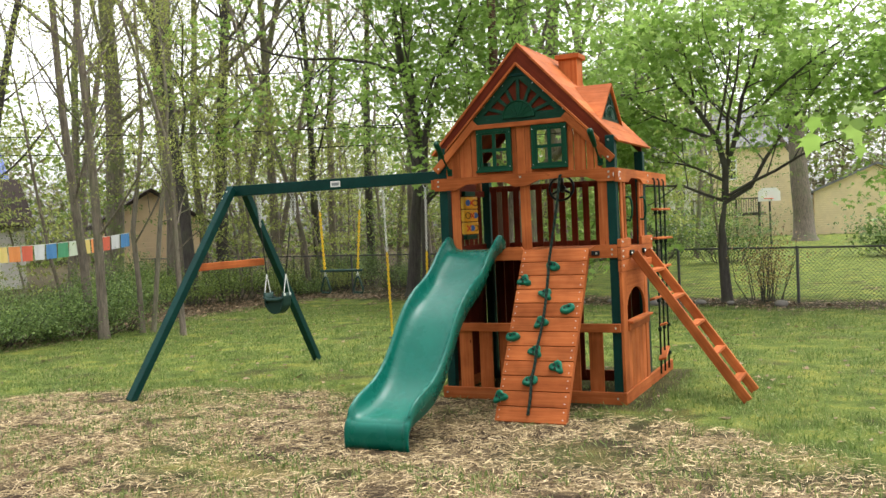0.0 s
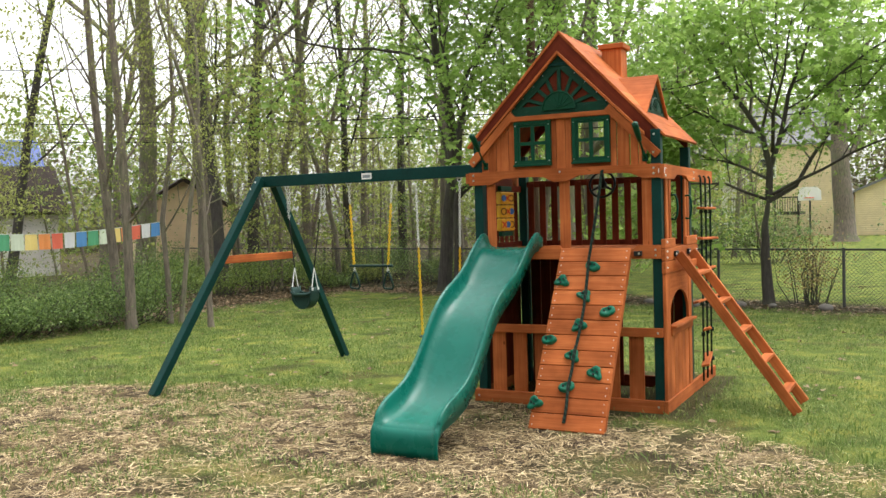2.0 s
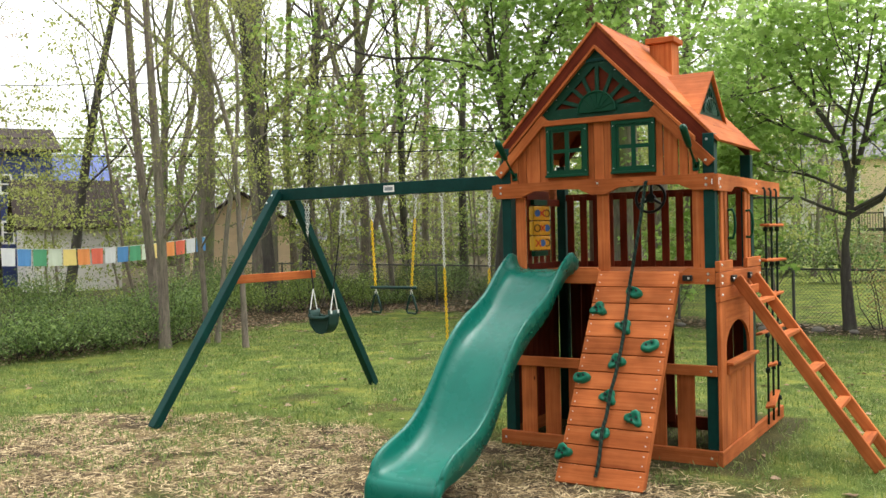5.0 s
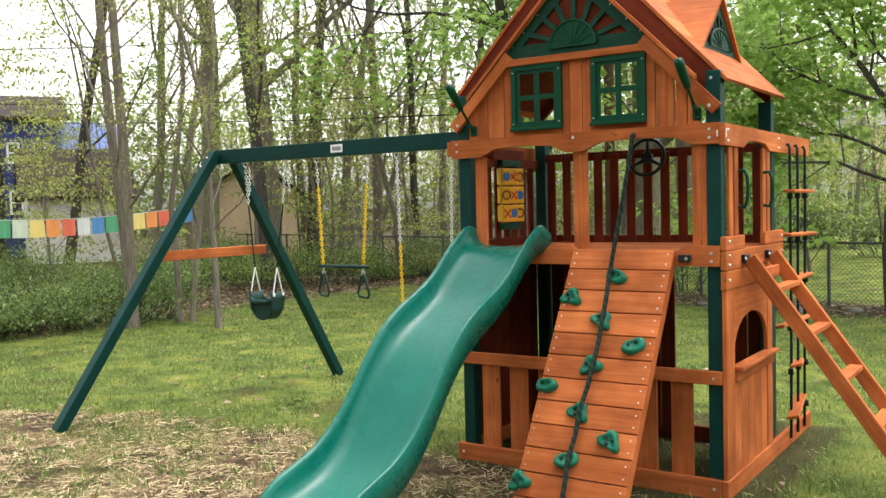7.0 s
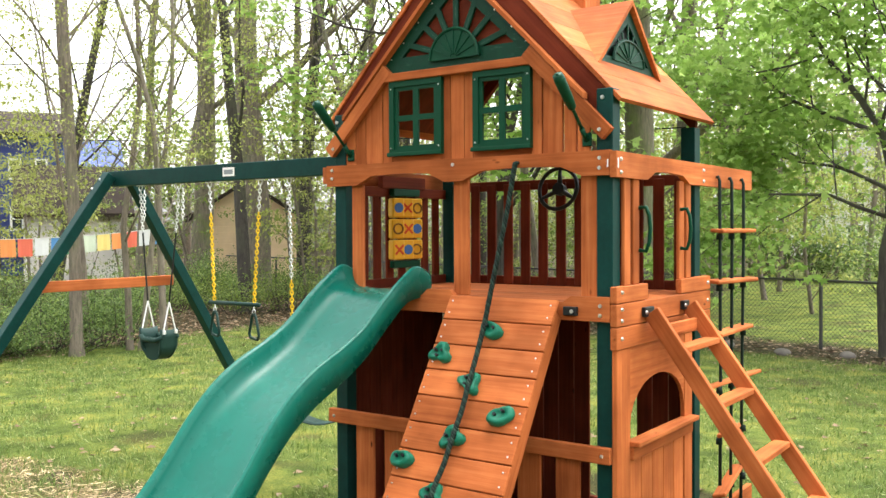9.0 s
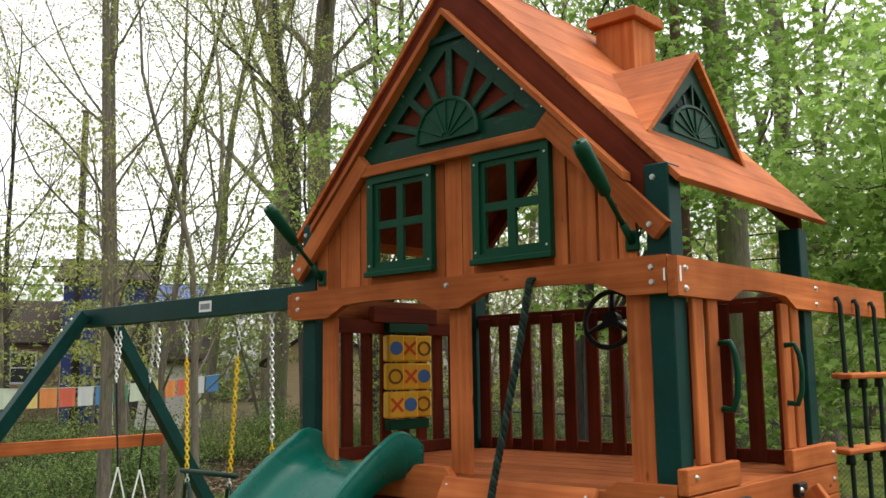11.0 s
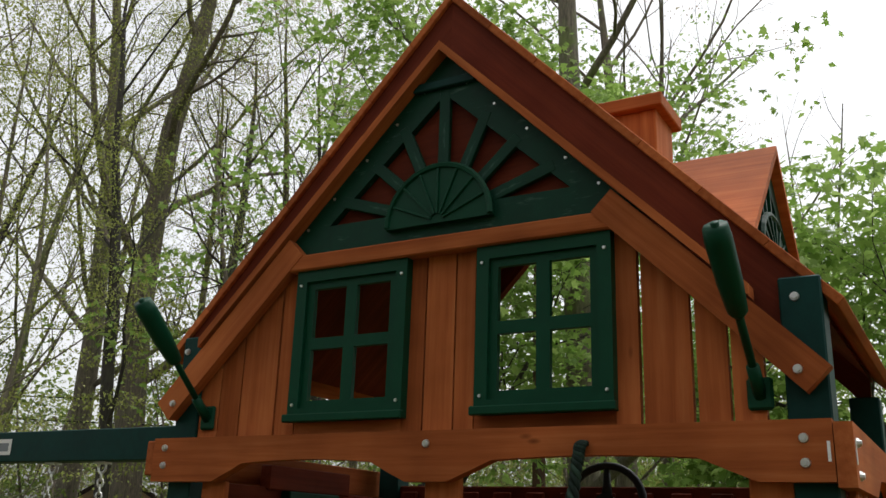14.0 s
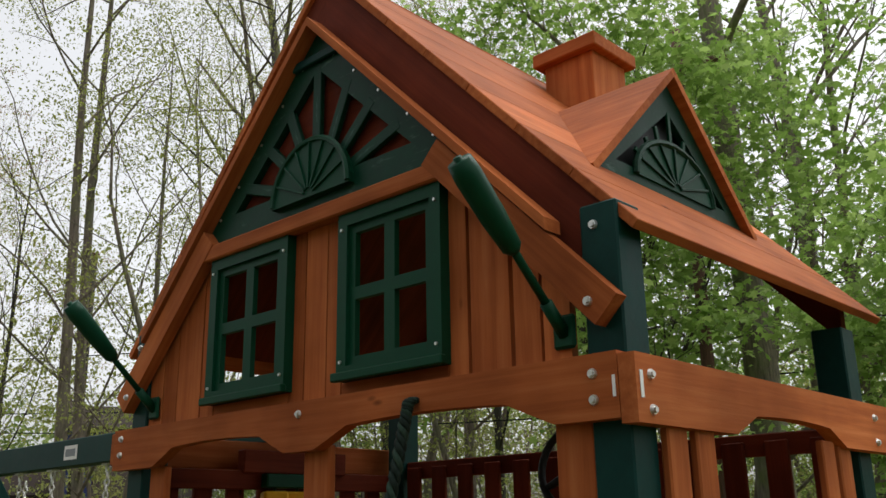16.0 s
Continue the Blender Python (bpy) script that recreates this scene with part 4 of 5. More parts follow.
def sloped(name, s0, s1, xa, xb, y0, y1, mat, k=1.0, left=False, label="", square=True):
    """A board in the plane of the gable along the roof's slope, between the lines z = s0 - k x and z = s1 - k x."""
    n = Vector((1, 0, 1 / k)).normalized()
    dx = (s1 - s0) * k / (k * k + 1)
    lo = [(xa, s0 - k * xa), (xb, s0 - k * xb)]
    hi = [(xb + dx, s0 - k * xb + dx / k), (xa + dx, s0 - k * xa + dx / k)] if square else [(xb, s1 - k * xb), (xa, s1 - k * xa)]
    pts = lo + hi
    if left:
        pts = [(2 * XC - x, z) for x, z in pts]
    cx, cz = sum(p[0] for p in pts) / 4, sum(p[1] for p in pts) / 4
    a = math.atan(k) * (1 if not left else -1)
    c, s = math.cos(a), math.sin(a)
    loc = [((x - cx) * c - (z - cz) * s, (x - cx) * s + (z - cz) * c) for x, z in pts]
    bm = plate_bm(loc, y1 - y0)
    return part(name, bm, mat, tower, label, pose(cx, y0, cz) @ pose(0, 0, 0, 0, math.degrees(a), 0))


for left in (False, True):
    sloped("gable_brace", 2.262, 2.366, -0.50, -0.042, 0.0, 0.036, CEDAR, 1.0, left)
    sloped("rafter_trim", 2.374, 2.402, -0.94, -0.14, -0.012, 0.042, CEDAR, 1.0, left, square=False)
    # Thin sheet added under the planks; its dark colour paints the roof's shade.
    sloped("roof_lining", 2.500, 2.514, -0.94, -0.03, 0.092, 1.37, CEDAR_SHADED, 1.05, left, square=False)
    # Rafter and ridge shade is likewise painted in by the darker cedar.
    sloped("roof_rafter", 2.335, 2.522, -0.94, -0.03, 0.058, 0.09, CEDAR_SHADED, 1.05, left, square=False)
    x = -0.055 if not left else 2 * XC + 0.055
    bolt(tower, (x, -0.002, 2.352))
    bolt(tower, (x, 0.034, 2.515))

# sunburst gable panel
APEX, BZ = 3.335, 2.762
# Backing takes the darkened cedar; shade behind the rays is painted in.
part("gable_backing", plate_bm([(-0.575, BZ - 3.0), (0.575, BZ - 3.0), (0, APEX - 3.0)], 0.015), CEDAR_SHADED, tower, "gable backing in cedar darkened for shade", pose(XC, 0.056, 3.0))
inner = [(-0.375, BZ + 0.088 - 3), (0.375, BZ + 0.088 - 3), (0, APEX - 0.142 - 3)]
part("sunburst_frame", plate_bm([(-0.575, BZ - 3.0), (0.575, BZ - 3.0), (0, APEX - 3.0)], 0.022, 0, [inner]), GREEN_GLINT_WORN, tower, "green sunburst gable frame with painted gloss and scuff patches", pose(XC, 0.033, 3.0))
for i in range(7):
    a = math.pi * (i + 0.75) / 7.5
    d = Vector((math.cos(a), 0, math.sin(a)))
    L = (APEX - 0.09 - BZ - 0.05) / (abs(d.x) * 0.98 + d.z) 
    o = Vector((XC, 0.04, BZ + 0.05))
    beam_between("sun_ray", o + d * 0.14, o + d * L, 0.016, 0.034, GREEN_GLINT_WORN, tower, "", (0, 1, 0), 0.002)
beam_between("frame_joint", (XC - 0.10, 0.026, APEX - 0.112), (XC + 0.10, 0.026, APEX - 0.112), 0.016, 0.026, GREEN, tower, "", (0, 1, 0), 0.003)
fan = [(0.165 * math.cos(math.pi * k / 18), 0.165 * math.sin(math.pi * k / 18)) for k in range(19)]
part("sun_disc", plate_bm(fan, 0.022), GREEN_WIN, tower, "half-round green sun", pose(XC, 0.012, BZ + 0.04))
rim = [Vector((XC + 0.160 * math.cos(math.pi * k / 18), 0.012, BZ + 0.045 + 0.160 * math.sin(math.pi * k / 18))) for k in range(19)]
part("sun_rim", tube_bm(rim, 0.009, 6), GREEN_WIN, tower)
for k in range(1, 8):
    a = math.pi * k / 8
    beam_between("sun_rib", (XC + 0.02 * math.cos(a), 0.010, BZ + 0.045 + 0.02 * math.sin(a)), (XC + 0.152 * math.cos(a), 0.010, BZ + 0.045 + 0.152 * math.sin(a)), 0.008, 0.006, GREEN_WIN, tower, "", (0, 1, 0), 0.001)
for sx in (-1, 1):
    for u in (0.14, 0.32, 0.52, 0.74, 0.92):
        link("screw", SCREW_ME, STEEL, tower, "", pose(XC + sx * u * 0.49, 0.032, APEX - 0.055 - u * 0.47, 90))

# roof
RK, RS = 1.05, 2.553


YF, YB = 0.045, 1.375
ns = 7
for left in (False, True):
    for i in range(ns):
        xa, xb = XC + (0.045 - XC) * i / ns, XC + (0.045 - XC) * (i + 1) / ns - 0.001
        za, zb = RS - RK * xa, RS - RK * xb
        pa, pb = Vector((xa, 0, za)), Vector((xb, 0, zb))
        if left:
            pa.x, pb.x = 2 * XC - pa.x, 2 * XC - pb.x
        mid = (pa + pb) / 2
        nrm = Vector(((-1 if left else 1) * RK, 0, 1)).normalized()
        mid -= nrm * 0.012
        yv = Vector((0, 1, 0))
        xv = yv
        zv = nrm
        yy = zv.cross(xv)
        m = Matrix((xv, yy, zv)).transposed().to_4x4()
        m.translation = mid + Vector((0, (YF + YB) / 2, 0))
        part("roof_plank", box_bm(YB - YF, (pb - pa).length + 0.001, 0.022, 0.002), CEDAR, tower, "", m)
block("ridge_beam", (XC - 0.018, 0.06, RS - RK * XC - 0.13), (XC + 0.018, 1.36, RS - RK * XC - 0.035), CEDAR_SHADED, tower)
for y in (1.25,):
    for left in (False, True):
        sloped("roof_rafter", 2.40, 2.522, -0.94, -0.03, y, y + 0.035, CEDAR_SHADED, 1.05, left, square=False)

# dormer on the right-hand slope
DX, DY, DW, DZ0, DZ1 = -0.19, 0.64, 0.39, 2.745, 3.115
xr = (RS - DZ1) / RK
for s in (-1, 1):
    apex_f, base_f = Vector((DX + 0.03, DY, DZ1 + 0.015)), Vector((DX + 0.025, DY + s * (DW + 0.03), DZ0 - 0.012))
    apex_b = Vector((xr - 0.02, DY, DZ1 + 0.015))
    bm = bmesh.new()
    vs = [bm.verts.new(v) for v in (apex_f, base_f, base_f - Vector((0.03, 0, 0)), apex_b)]
    bm.faces.new(vs)
    r = bmesh.ops.extrude_face_region(bm, geom=list(bm.faces))
    bmesh.ops.translate(bm, vec=Vector((0, -s * 0.014, -0.014)), verts=[v for v in r["geom"] if isinstance(v, bmesh.types.BMVert)])
    bmesh.ops.recalc_face_normals(bm, faces=list(bm.faces))
    bmesh.ops.translate(bm, vec=-(apex_f + apex_b) / 2, verts=list(bm.verts))
    part("dormer_roof", bm, CEDAR, tower, "", Matrix.Translation((apex_f + apex_b) / 2))
dm = pose(DX, DY, DZ0, 0, 0, 90)
H = DZ1 - DZ0 - 0.02
part("dormer_frame", plate_bm([(-DW, 0), (DW, 0), (0, H)], 0.02, 0, [[(-DW + 0.11, 0.045), (DW - 0.11, 0.045), (0, H - 0.09)]]), GREEN_GLINT_WORN, tower, "small green sunburst dormer panel", dm)
# Black sheet standing in for the shaded hollow behind the dormer frame.
part("dormer_shade_backing", plate_bm([(-DW + 0.05, 0.01), (DW - 0.05, 0.01), (0, H - 0.05)], 0.006), BLACK, tower, "", dm @ pose(0, 0.03, 0))
fan = [(0.2 * math.cos(math.pi * k / 14), 0.13 * math.sin(math.pi * k / 14)) for k in range(15)]
part("dormer_sun", plate_bm(fan, 0.012), GREEN_WIN, tower, "", dm @ pose(0, -0.006, 0.03))
for k in range(1, 8):
    a = math.pi * k / 8
    beam_between("dormer_rib", dm @ Vector((0.02 * math.cos(a), -0.008, 0.035 + 0.014 * math.sin(a))), dm @ Vector((0.185 * math.cos(a), -0.008, 0.03 + 0.12 * math.sin(a))), 0.008, 0.007, GREEN_GLINT_WORN, tower, "", (1, 0, 0), 0.001)
part("dormer_rim", tube_bm([dm @ Vector((0.198 * math.cos(math.pi * k / 14), -0.006, 0.03 + 0.128 * math.sin(math.pi * k / 14))) for k in range(15)], 0.009, 6), GREEN_GLINT_WORN, tower)
for k in range(1, 8):
    a = math.pi * k / 8
    L = min(0.30, (H - 0.1) / (abs(math.cos(a)) * 0.95 + math.sin(a)))
    p0 = dm @ Vector((0.14 * math.cos(a), 0.002, 0.03 + 0.09 * math.sin(a)))
    p1 = dm @ Vector((L * math.cos(a), 0.002, 0.035 + L * math.sin(a) * 0.9))
    beam_between("dormer_ray", p0, p1, 0.008, 0.014, GREEN_WIN, tower, "", (1, 0, 0), 0.001)

# chimney
CX0, CX1, CY0, CY1, CT = -0.80, -0.60, 0.93, 1.13, 3.525
bm = bmesh.new()
vs = [(CX0, CY0, RS - RK * CX0 - 0.02), (CX1, CY0, RS - RK * CX1 - 0.02), (CX1, CY1, RS - RK * CX1 - 0.02), (CX0, CY1, RS - RK * CX0 - 0.02)]
lo = [bm.verts.new(v) for v in vs]
hi = [bm.verts.new((v[0], v[1], CT - 0.05)) for v in vs]
bm.faces.new(lo[::-1]), bm.faces.new(hi)
for i in range(4):
    bm.faces.new((lo[i], lo[(i + 1) % 4], hi[(i + 1) % 4], hi[i]))
cm = Vector(((CX0 + CX1) / 2, (CY0 + CY1) / 2, 3.4))
bmesh.ops.translate(bm, vec=-cm, verts=list(bm.verts))
bmesh.ops.rotate(bm, matrix=Matrix.Rotation(radians(90), 3, "Y"), verts=list(bm.verts))
part("chimney", bevelled(bm, 0.003), CEDAR, tower, "stained wooden play chimney", Matrix.Translation(cm) @ pose(0, 0, 0, 0, -90, 0))
block("chimney_cap", (CX0 - 0.03, CY0 - 0.03, CT - 0.05), (CX1 + 0.03, CY1 + 0.03, CT), CEDAR, tower)

# ---- playset: slide ----
slide = thing("slide", (-1.45, -1.1, 0), "glossy green plastic wave slide from deck to straw", "slide")
BED = [(0.10, 1.505), (-0.02, 1.505), (-0.14, 1.475), (-0.30, 1.36), (-0.48, 1.215), (-0.66, 1.115), (-0.85, 1.025), (-1.02, 0.915), (-1.18, 0.76), (-1.33, 0.585), (-1.48, 0.435), (-1.65, 0.33), (-1.82, 0.275), (-1.96, 0.245), (-2.06, 0.225), (-2.10, 0.20)]
LIP = [(0.10, 1.60), (-0.02, 1.65), (-0.14, 1.60), (-0.30, 1.495), (-0.48, 1.35), (-0.66, 1.255), (-0.85, 1.175), (-1.02, 1.07), (-1.18, 0.92), (-1.33, 0.745), (-1.48, 0.60), (-1.65, 0.49), (-1.82, 0.43), (-1.96, 0.385), (-2.07, 0.315), (-2.12, 0.235)]


def smooth_line(pts, n):
    p = np.array(pts)
    s = np.arange(len(p))
    t = np.linspace(0, len(p) - 1, n)
    out = []
    for u in t:
        i = min(int(u), len(p) - 2)
        f = u - i
        p0, p1, p2, p3 = p[max(i - 1, 0)], p[i], p[i + 1], p[min(i + 2, len(p) - 1)]
        out.append(0.5 * ((2 * p1) + (-p0 + p2) * f + (2 * p0 - 5 * p1 + 4 * p2 - p3) * f * f + (-p0 + 3 * p1 - 3 * p2 + p3) * f ** 3))
    return np.array(out)


bed, lip = smooth_line(BED, 64), smooth_line(LIP, 64)
SX, SW = -1.455, 0.285
cols = [(-0.99, 0.0, -0.075), (-1.01, 0.9, -0.04), (-1.01, 1.0, -0.014), (-0.99, 1.0, 0.0), (-0.955, 1.0, 0.0), (-0.93, 0.93, 0), (-0.905, 0.72, 0), (-0.865, 0.44, 0), (-0.80, 0.23, 0), (-0.70, 0.10, 0), (-0.55, 0.03, 0), (-0.3, 0.0, 0), (0, 0.0, 0.002)]
cols = cols + [(-u, w, d) for u, w, d in cols[-2::-1]]
verts, faces = [], []
for (by, bz), (ly, lz) in zip(bed, lip):
    for k, (u, w, d) in enumerate(cols):
        edge = k in (0, len(cols) - 1)
        y, z = (by + (ly - by) * w, bz + (lz - bz) * w + d) if not edge else (by, max(0.0, bz - 0.03))
        verts.append((SX + SW * u, y, z))
nc = len(cols)
for i in range(len(bed) - 1):
    for k in range(nc - 1):
        faces.append((i * nc + k, i * nc + k + 1, (i + 1) * nc + k + 1, (i + 1) * nc + k))
# rounded nose down to the ground
last = verts[-nc:]
for step, (dy, fz) in enumerate(((-0.014, 0.965), (-0.032, 0.84), (-0.042, 0.6), (-0.044, 0.3), (-0.036, 0.0))):
    for (x, y, z) in last:
        verts.append((x, min(y, -2.10) + dy, max(0.0, z * fz)))
for i in range(len(bed) - 1, len(bed) + 4):
    for k in range(nc - 1):
        faces.append((i * nc + k, i * nc + k + 1, (i + 1) * nc + k + 1, (i + 1) * nc + k))
sm = link("slide_bed", mesh_np("slide_bed", verts, faces), SLIDE, slide, "", None, True)
so = sm.modifiers.new("thick", "SOLIDIFY")
so.thickness, so.offset = 0.006, -1
for u in (-0.985, 0.985):
    rim_pts = [(SX + SW * u, y, z - 0.006) for y, z in lip[2:-2]]
    part("side_rail", tube_bm(rim_pts, 0.0125, 8), SLIDE, slide, "rolled green plastic slide edge", None, True)
block("entry_flange", (SX - 0.25, 0.04, 1.488), (SX + 0.25, 0.14, 1.498), SLIDE, slide)

# ---- playset: climbing wall ----
wall = thing("climbing_wall", (-0.59, -0.5, 0), "slanted cedar plank climbing wall leaning on the deck", "climbing wall")
WT, WB = Vector((0, -0.045, 1.507)), Vector((0, -0.965, 0.012))
wd = (WB - WT).normalized()
wn_ = Vector((0, wd.z, -wd.y)).normalized()
if wn_.y > 0:
    wn_ = -wn_
WX0, WX1 = -0.925, -0.262
NP = 12
pl = (WB - WT).length / NP
wm = Matrix((Vector((1, 0, 0)), -wd, wn_)).transposed().to_4x4()
for i in range(NP):
    c = WT + wd * pl * (i + 0.5) - wn_ * 0.011
    m = wm.copy()
    m.translation = (((WX0 + WX1) / 2), c.y, c.z)
    part("plank", box_bm(WX1 - WX0, pl - 0.006, 0.022, 0.004), CEDAR, wall, "", m)
    for x in (WX0 + 0.03, WX1 - 0.03):
        for o in (-0.035, 0.035):
            q = c + wd * o + wn_ * 0.013
            mm = wm.copy()
            mm.translation = (x, q.y, q.z)
            link("screw", SCREW_ME, STEEL, wall, "", mm)
for x in (WX0 + 0.03, WX1 - 0.03):
    a, b = WT + wd * 0.05 - wn_ * 0.065, WB - wd * 0.02 - wn_ * 0.065
    beam_between("runner", (x, a.y, a.z), (x, b.y, b.z), 0.085, 0.034, CEDAR, wall)
for x in (-0.245, ):
    block("bracket", (x, -0.03, 1.425), (x + 0.075, -0.002, 1.47), BLACK, wall, "black steel mounting bracket")
    bolt(wall, (x + 0.05, -0.032, 1.447))


def hold_bm(kind, rng):
    """A moulded grip: a lumpy rounded knob, some three-lobed."""
    bm = bmesh.new()
    sides, prev, ph = 18, None, rng.uniform(0, 6)
    for h, rr in ((0.0, 1.0), (0.016, 1.03), (0.034, 0.92), (0.042, 0.74), (0.034, 0.5), (0.026, 0.25)):
        ring = []
        for k in range(sides):
            a = 2 * math.pi * k / sides
            f = 1 + (0.26 * math.cos(3 * a + 1.57) if kind else 0.10 * math.cos(2 * a) - 0.16 * max(0, math.sin(a)) ** 6) + 0.04 * math.sin(5 * a + ph)
            r = 0.058 * rr * f
            ring.append(bm.verts.new((r * math.cos(a) * 1.12, r * math.sin(a) * 0.88, h * (1 + 0.25 * math.sin(a + ph)))))
        if prev:
            for k in range(sides):
                bm.faces.new((prev[k], prev[(k + 1) % sides], ring[(k + 1) % sides], ring[k]))
        prev = ring
    bm.faces.new(prev)
    return bm


rh = random.Random(4)
HOLDS = [(-0.587, 1.336, 0), (-0.852, 1.205, 1), (-0.617, 1.083, 1), (-0.383, 0.954, 0), (-0.621, 0.833, 1), (-0.876, 0.709, 0), (-0.633, 0.585, 1), (-0.408, 0.46, 1), (-0.639, 0.342, 0), (-0.901, 0.204, 1)]
for x, z, k in HOLDS:
    c = WT + wd * ((WT.z - z) / -wd.z)
    m = wm.copy() @ pose(0, 0, 0, 0, 0, rh.uniform(-35, 35))
    m.translation = (x, c.y, c.z)
    g = part("climbing_hold", hold_bm(k, rh), HOLD, wall, "green moulded climbing hold", m, True)
    for hx, hy in ((-0.022, 0.008), (0.022, 0.010), (0.0, -0.022))[:2 + k]:
        part("screw_hole", disc_bm(0.008, 0.024), BLACK, g, "", m @ pose(hx, hy, 0.036))

# climbing rope
rope = thing("climbing_rope", (-0.53, -0.02, 2.2), "twisted dark green climbing rope hanging over the plank wall", "rope")


def on_wall(x, z, off):
    c = WT + wd * ((WT.z - z) / -wd.z) + wn_ * off
    return Vector((x, c.y, c.z))


path = [Vector((-0.525, 0.05, 2.205)), Vector((-0.525, -0.012, 2.208)), Vector((-0.53, -0.026, 2.17)), Vector((-0.548, -0.06, 1.975)), Vector((-0.574, -0.105, 1.75)), Vector((-0.60, -0.15, 1.53)), on_wall(-0.618, 1.37, 0.05),
        on_wall(-0.606, 1.21, 0.046), on_wall(-0.594, 1.06, 0.052), on_wall(-0.592, 0.95, 0.044), on_wall(-0.590, 0.84, 0.052), on_wall(-0.598, 0.71, 0.044), on_wall(-0.606, 0.60, 0.052), on_wall(-0.608, 0.46, 0.04), on_wall(-0.612, 0.34, 0.05), on_wall(-0.606, 0.19, 0.03), on_wall(-0.612, 0.07, 0.015)]
sp = smooth_line([tuple(p) for p in path], 420)
for ph in (0, 2.1, 4.2):
    strand_pts = []
    for i, p in enumerate(sp):
        a = i * 0.75 + ph
        strand_pts.append((p[0] + 0.0078 * math.cos(a), p[1] + 0.0078 * math.sin(a), p[2]))
    part("rope_strand", tube_bm(strand_pts, 0.0075, 5), ROPE if ph else ROPE_PALE, rope, "" if ph else "paler green rope strand", None, True)

# ---- playset: ladder ----
ladder = thing("ladder", (0.6, 0.63, 0), "stained cedar step ladder leaning on the deck side", "ladder")
LT, LB = Vector((0.075, 0, 1.43)), Vector((1.085, 0, 0.02))
for y in (0.345, 0.885):
    beam_between("rail", (LT.x, y, LT.z), (LB.x, y, LB.z), 0.088, 0.036, CEDAR, ladder, "", (1, 0, 1))
    block("bracket", (0.039, y + (-0.05 if y < .5 else -0.06), 1.405), (0.065, y + (0.06 if y < .5 else 0.02), 1.455), BLACK, ladder, "black steel bracket")
    bolt(ladder, (0.067, y - 0.045, 1.43), 90, 90)
for i in range(5):
    u = (i + 0.72) / 5.35
    c = LT.lerp(LB, u)
    block("rung", (c.x - 0.042, 0.364, c.z - 0.016), (c.x + 0.042, 0.866, c.z + 0.016), CEDAR, ladder)
block("cross_board", (0.10, 0.364, 1.30), (0.125, 0.866, 1.36), CEDAR, ladder)

# ---- playset: rope ladder ----
rl = thing("rope_ladder", (0.07, 1.68, 0), "rope ladder with cedar rungs hanging from the side fascia", "rope ladder")
ropes = (1.42, 1.645, 1.875)
for y in ropes:
    yb = 1.66 + (y - 1.645) * 0.9
    part("rope", tube_bm([(0.03, y, 2.17), (0.05, y, 2.178), (0.06, y, 2.15), (0.062, y, 1.8), (0.055, yb, 0.9), (0.05, yb, 0.06)], 0.010, 6), ROPE, rl, "dark rope", None, True)
for i, z in enumerate((1.845, 1.53, 1.215, 0.90, 0.585, 0.27)):
    m = pose(0.062, 1.69 - 0.02 * i, z, (3, 4, 3, -14, -16, -14)[i], (0, 1, 0, -3, 6, -4)[i], 90 + (2, -2, 2, -10, 12, 8)[i])
    part("rung", box_bm(0.72 - 0.02 * i, 0.085, 0.024, 0.006), CEDAR, rl, "", m)
    for y in ropes:
        part("knot", tube_bm([(0.06, y, z - 0.055), (0.06, y, z - 0.015)], [0.021, 0.019], 7), ROPE, rl, "", None, True)

# ---- playset: swing frame ----
frame_t = thing("swing_frame", (-3.6, 0.63, 0), "dark green painted swing beam with A-frame legs", "swing frame")
BY = 0.63
block("beam", (-5.01, BY - 0.045, 2.245), (-1.885, BY + 0.045, 2.372), GREEN, frame_t)
beam_between("leg", (-4.90, BY - 0.075, 2.34), (-5.24, -0.95, 0.0), 0.09, 0.09, GREEN, frame_t, "", (1, 0, 0))
beam_between("leg", (-4.84, BY + 0.075, 2.34), (-4.84, 2.15, 0.0), 0.09, 0.09, GREEN, frame_t, "", (1, 0, 0))
block("cross_brace", (-5.06, -0.05, 1.362), (-5.02, 1.30, 1.452), CEDAR, frame_t, "orange stained cross brace")
lab = block("beam_label", (-3.50, BY - 0.0475, 2.275), (-3.37, BY - 0.0452, 2.342), WHITE, frame_t, "small white printed label", 0)
block("print_bar", (-3.485, BY - 0.0485, 2.29), (-3.385, BY - 0.0478, 2.325), GREYTXT, lab, "", 0)
for dx, z in ((0.0, 2.30), (-0.03, 2.22)):
    bolt(frame_t, (-4.91 + dx, BY - 0.14 - (2.34 - z) * 0.67, z))


def chain(parent, top, bottom, mat, r=0.0042, link_len=0.036):
    """A chain of real links, every other one turned."""
    a, b = Vector(top), Vector(bottom)
    n = max(2, int((b - a).length / (link_len * 0.72)))
    bm = bmesh.new()
    d = (b - a).normalized()
    ref = d.orthogonal().normalized()
    for i in range(n):
        c = a.lerp(b, (i + 0.5) / n)
        s = ref if i % 2 else d.cross(ref)
        ring = [c + d * (link_len / 2) * math.sin(t) + s * (link_len * 0.3) * math.cos(t) for t in (2 * math.pi * k / 8 for k in range(9))]
        tube_bm(ring, r, 4, bm, cap=False)
    return part("chain", bm, mat, parent, "", None)


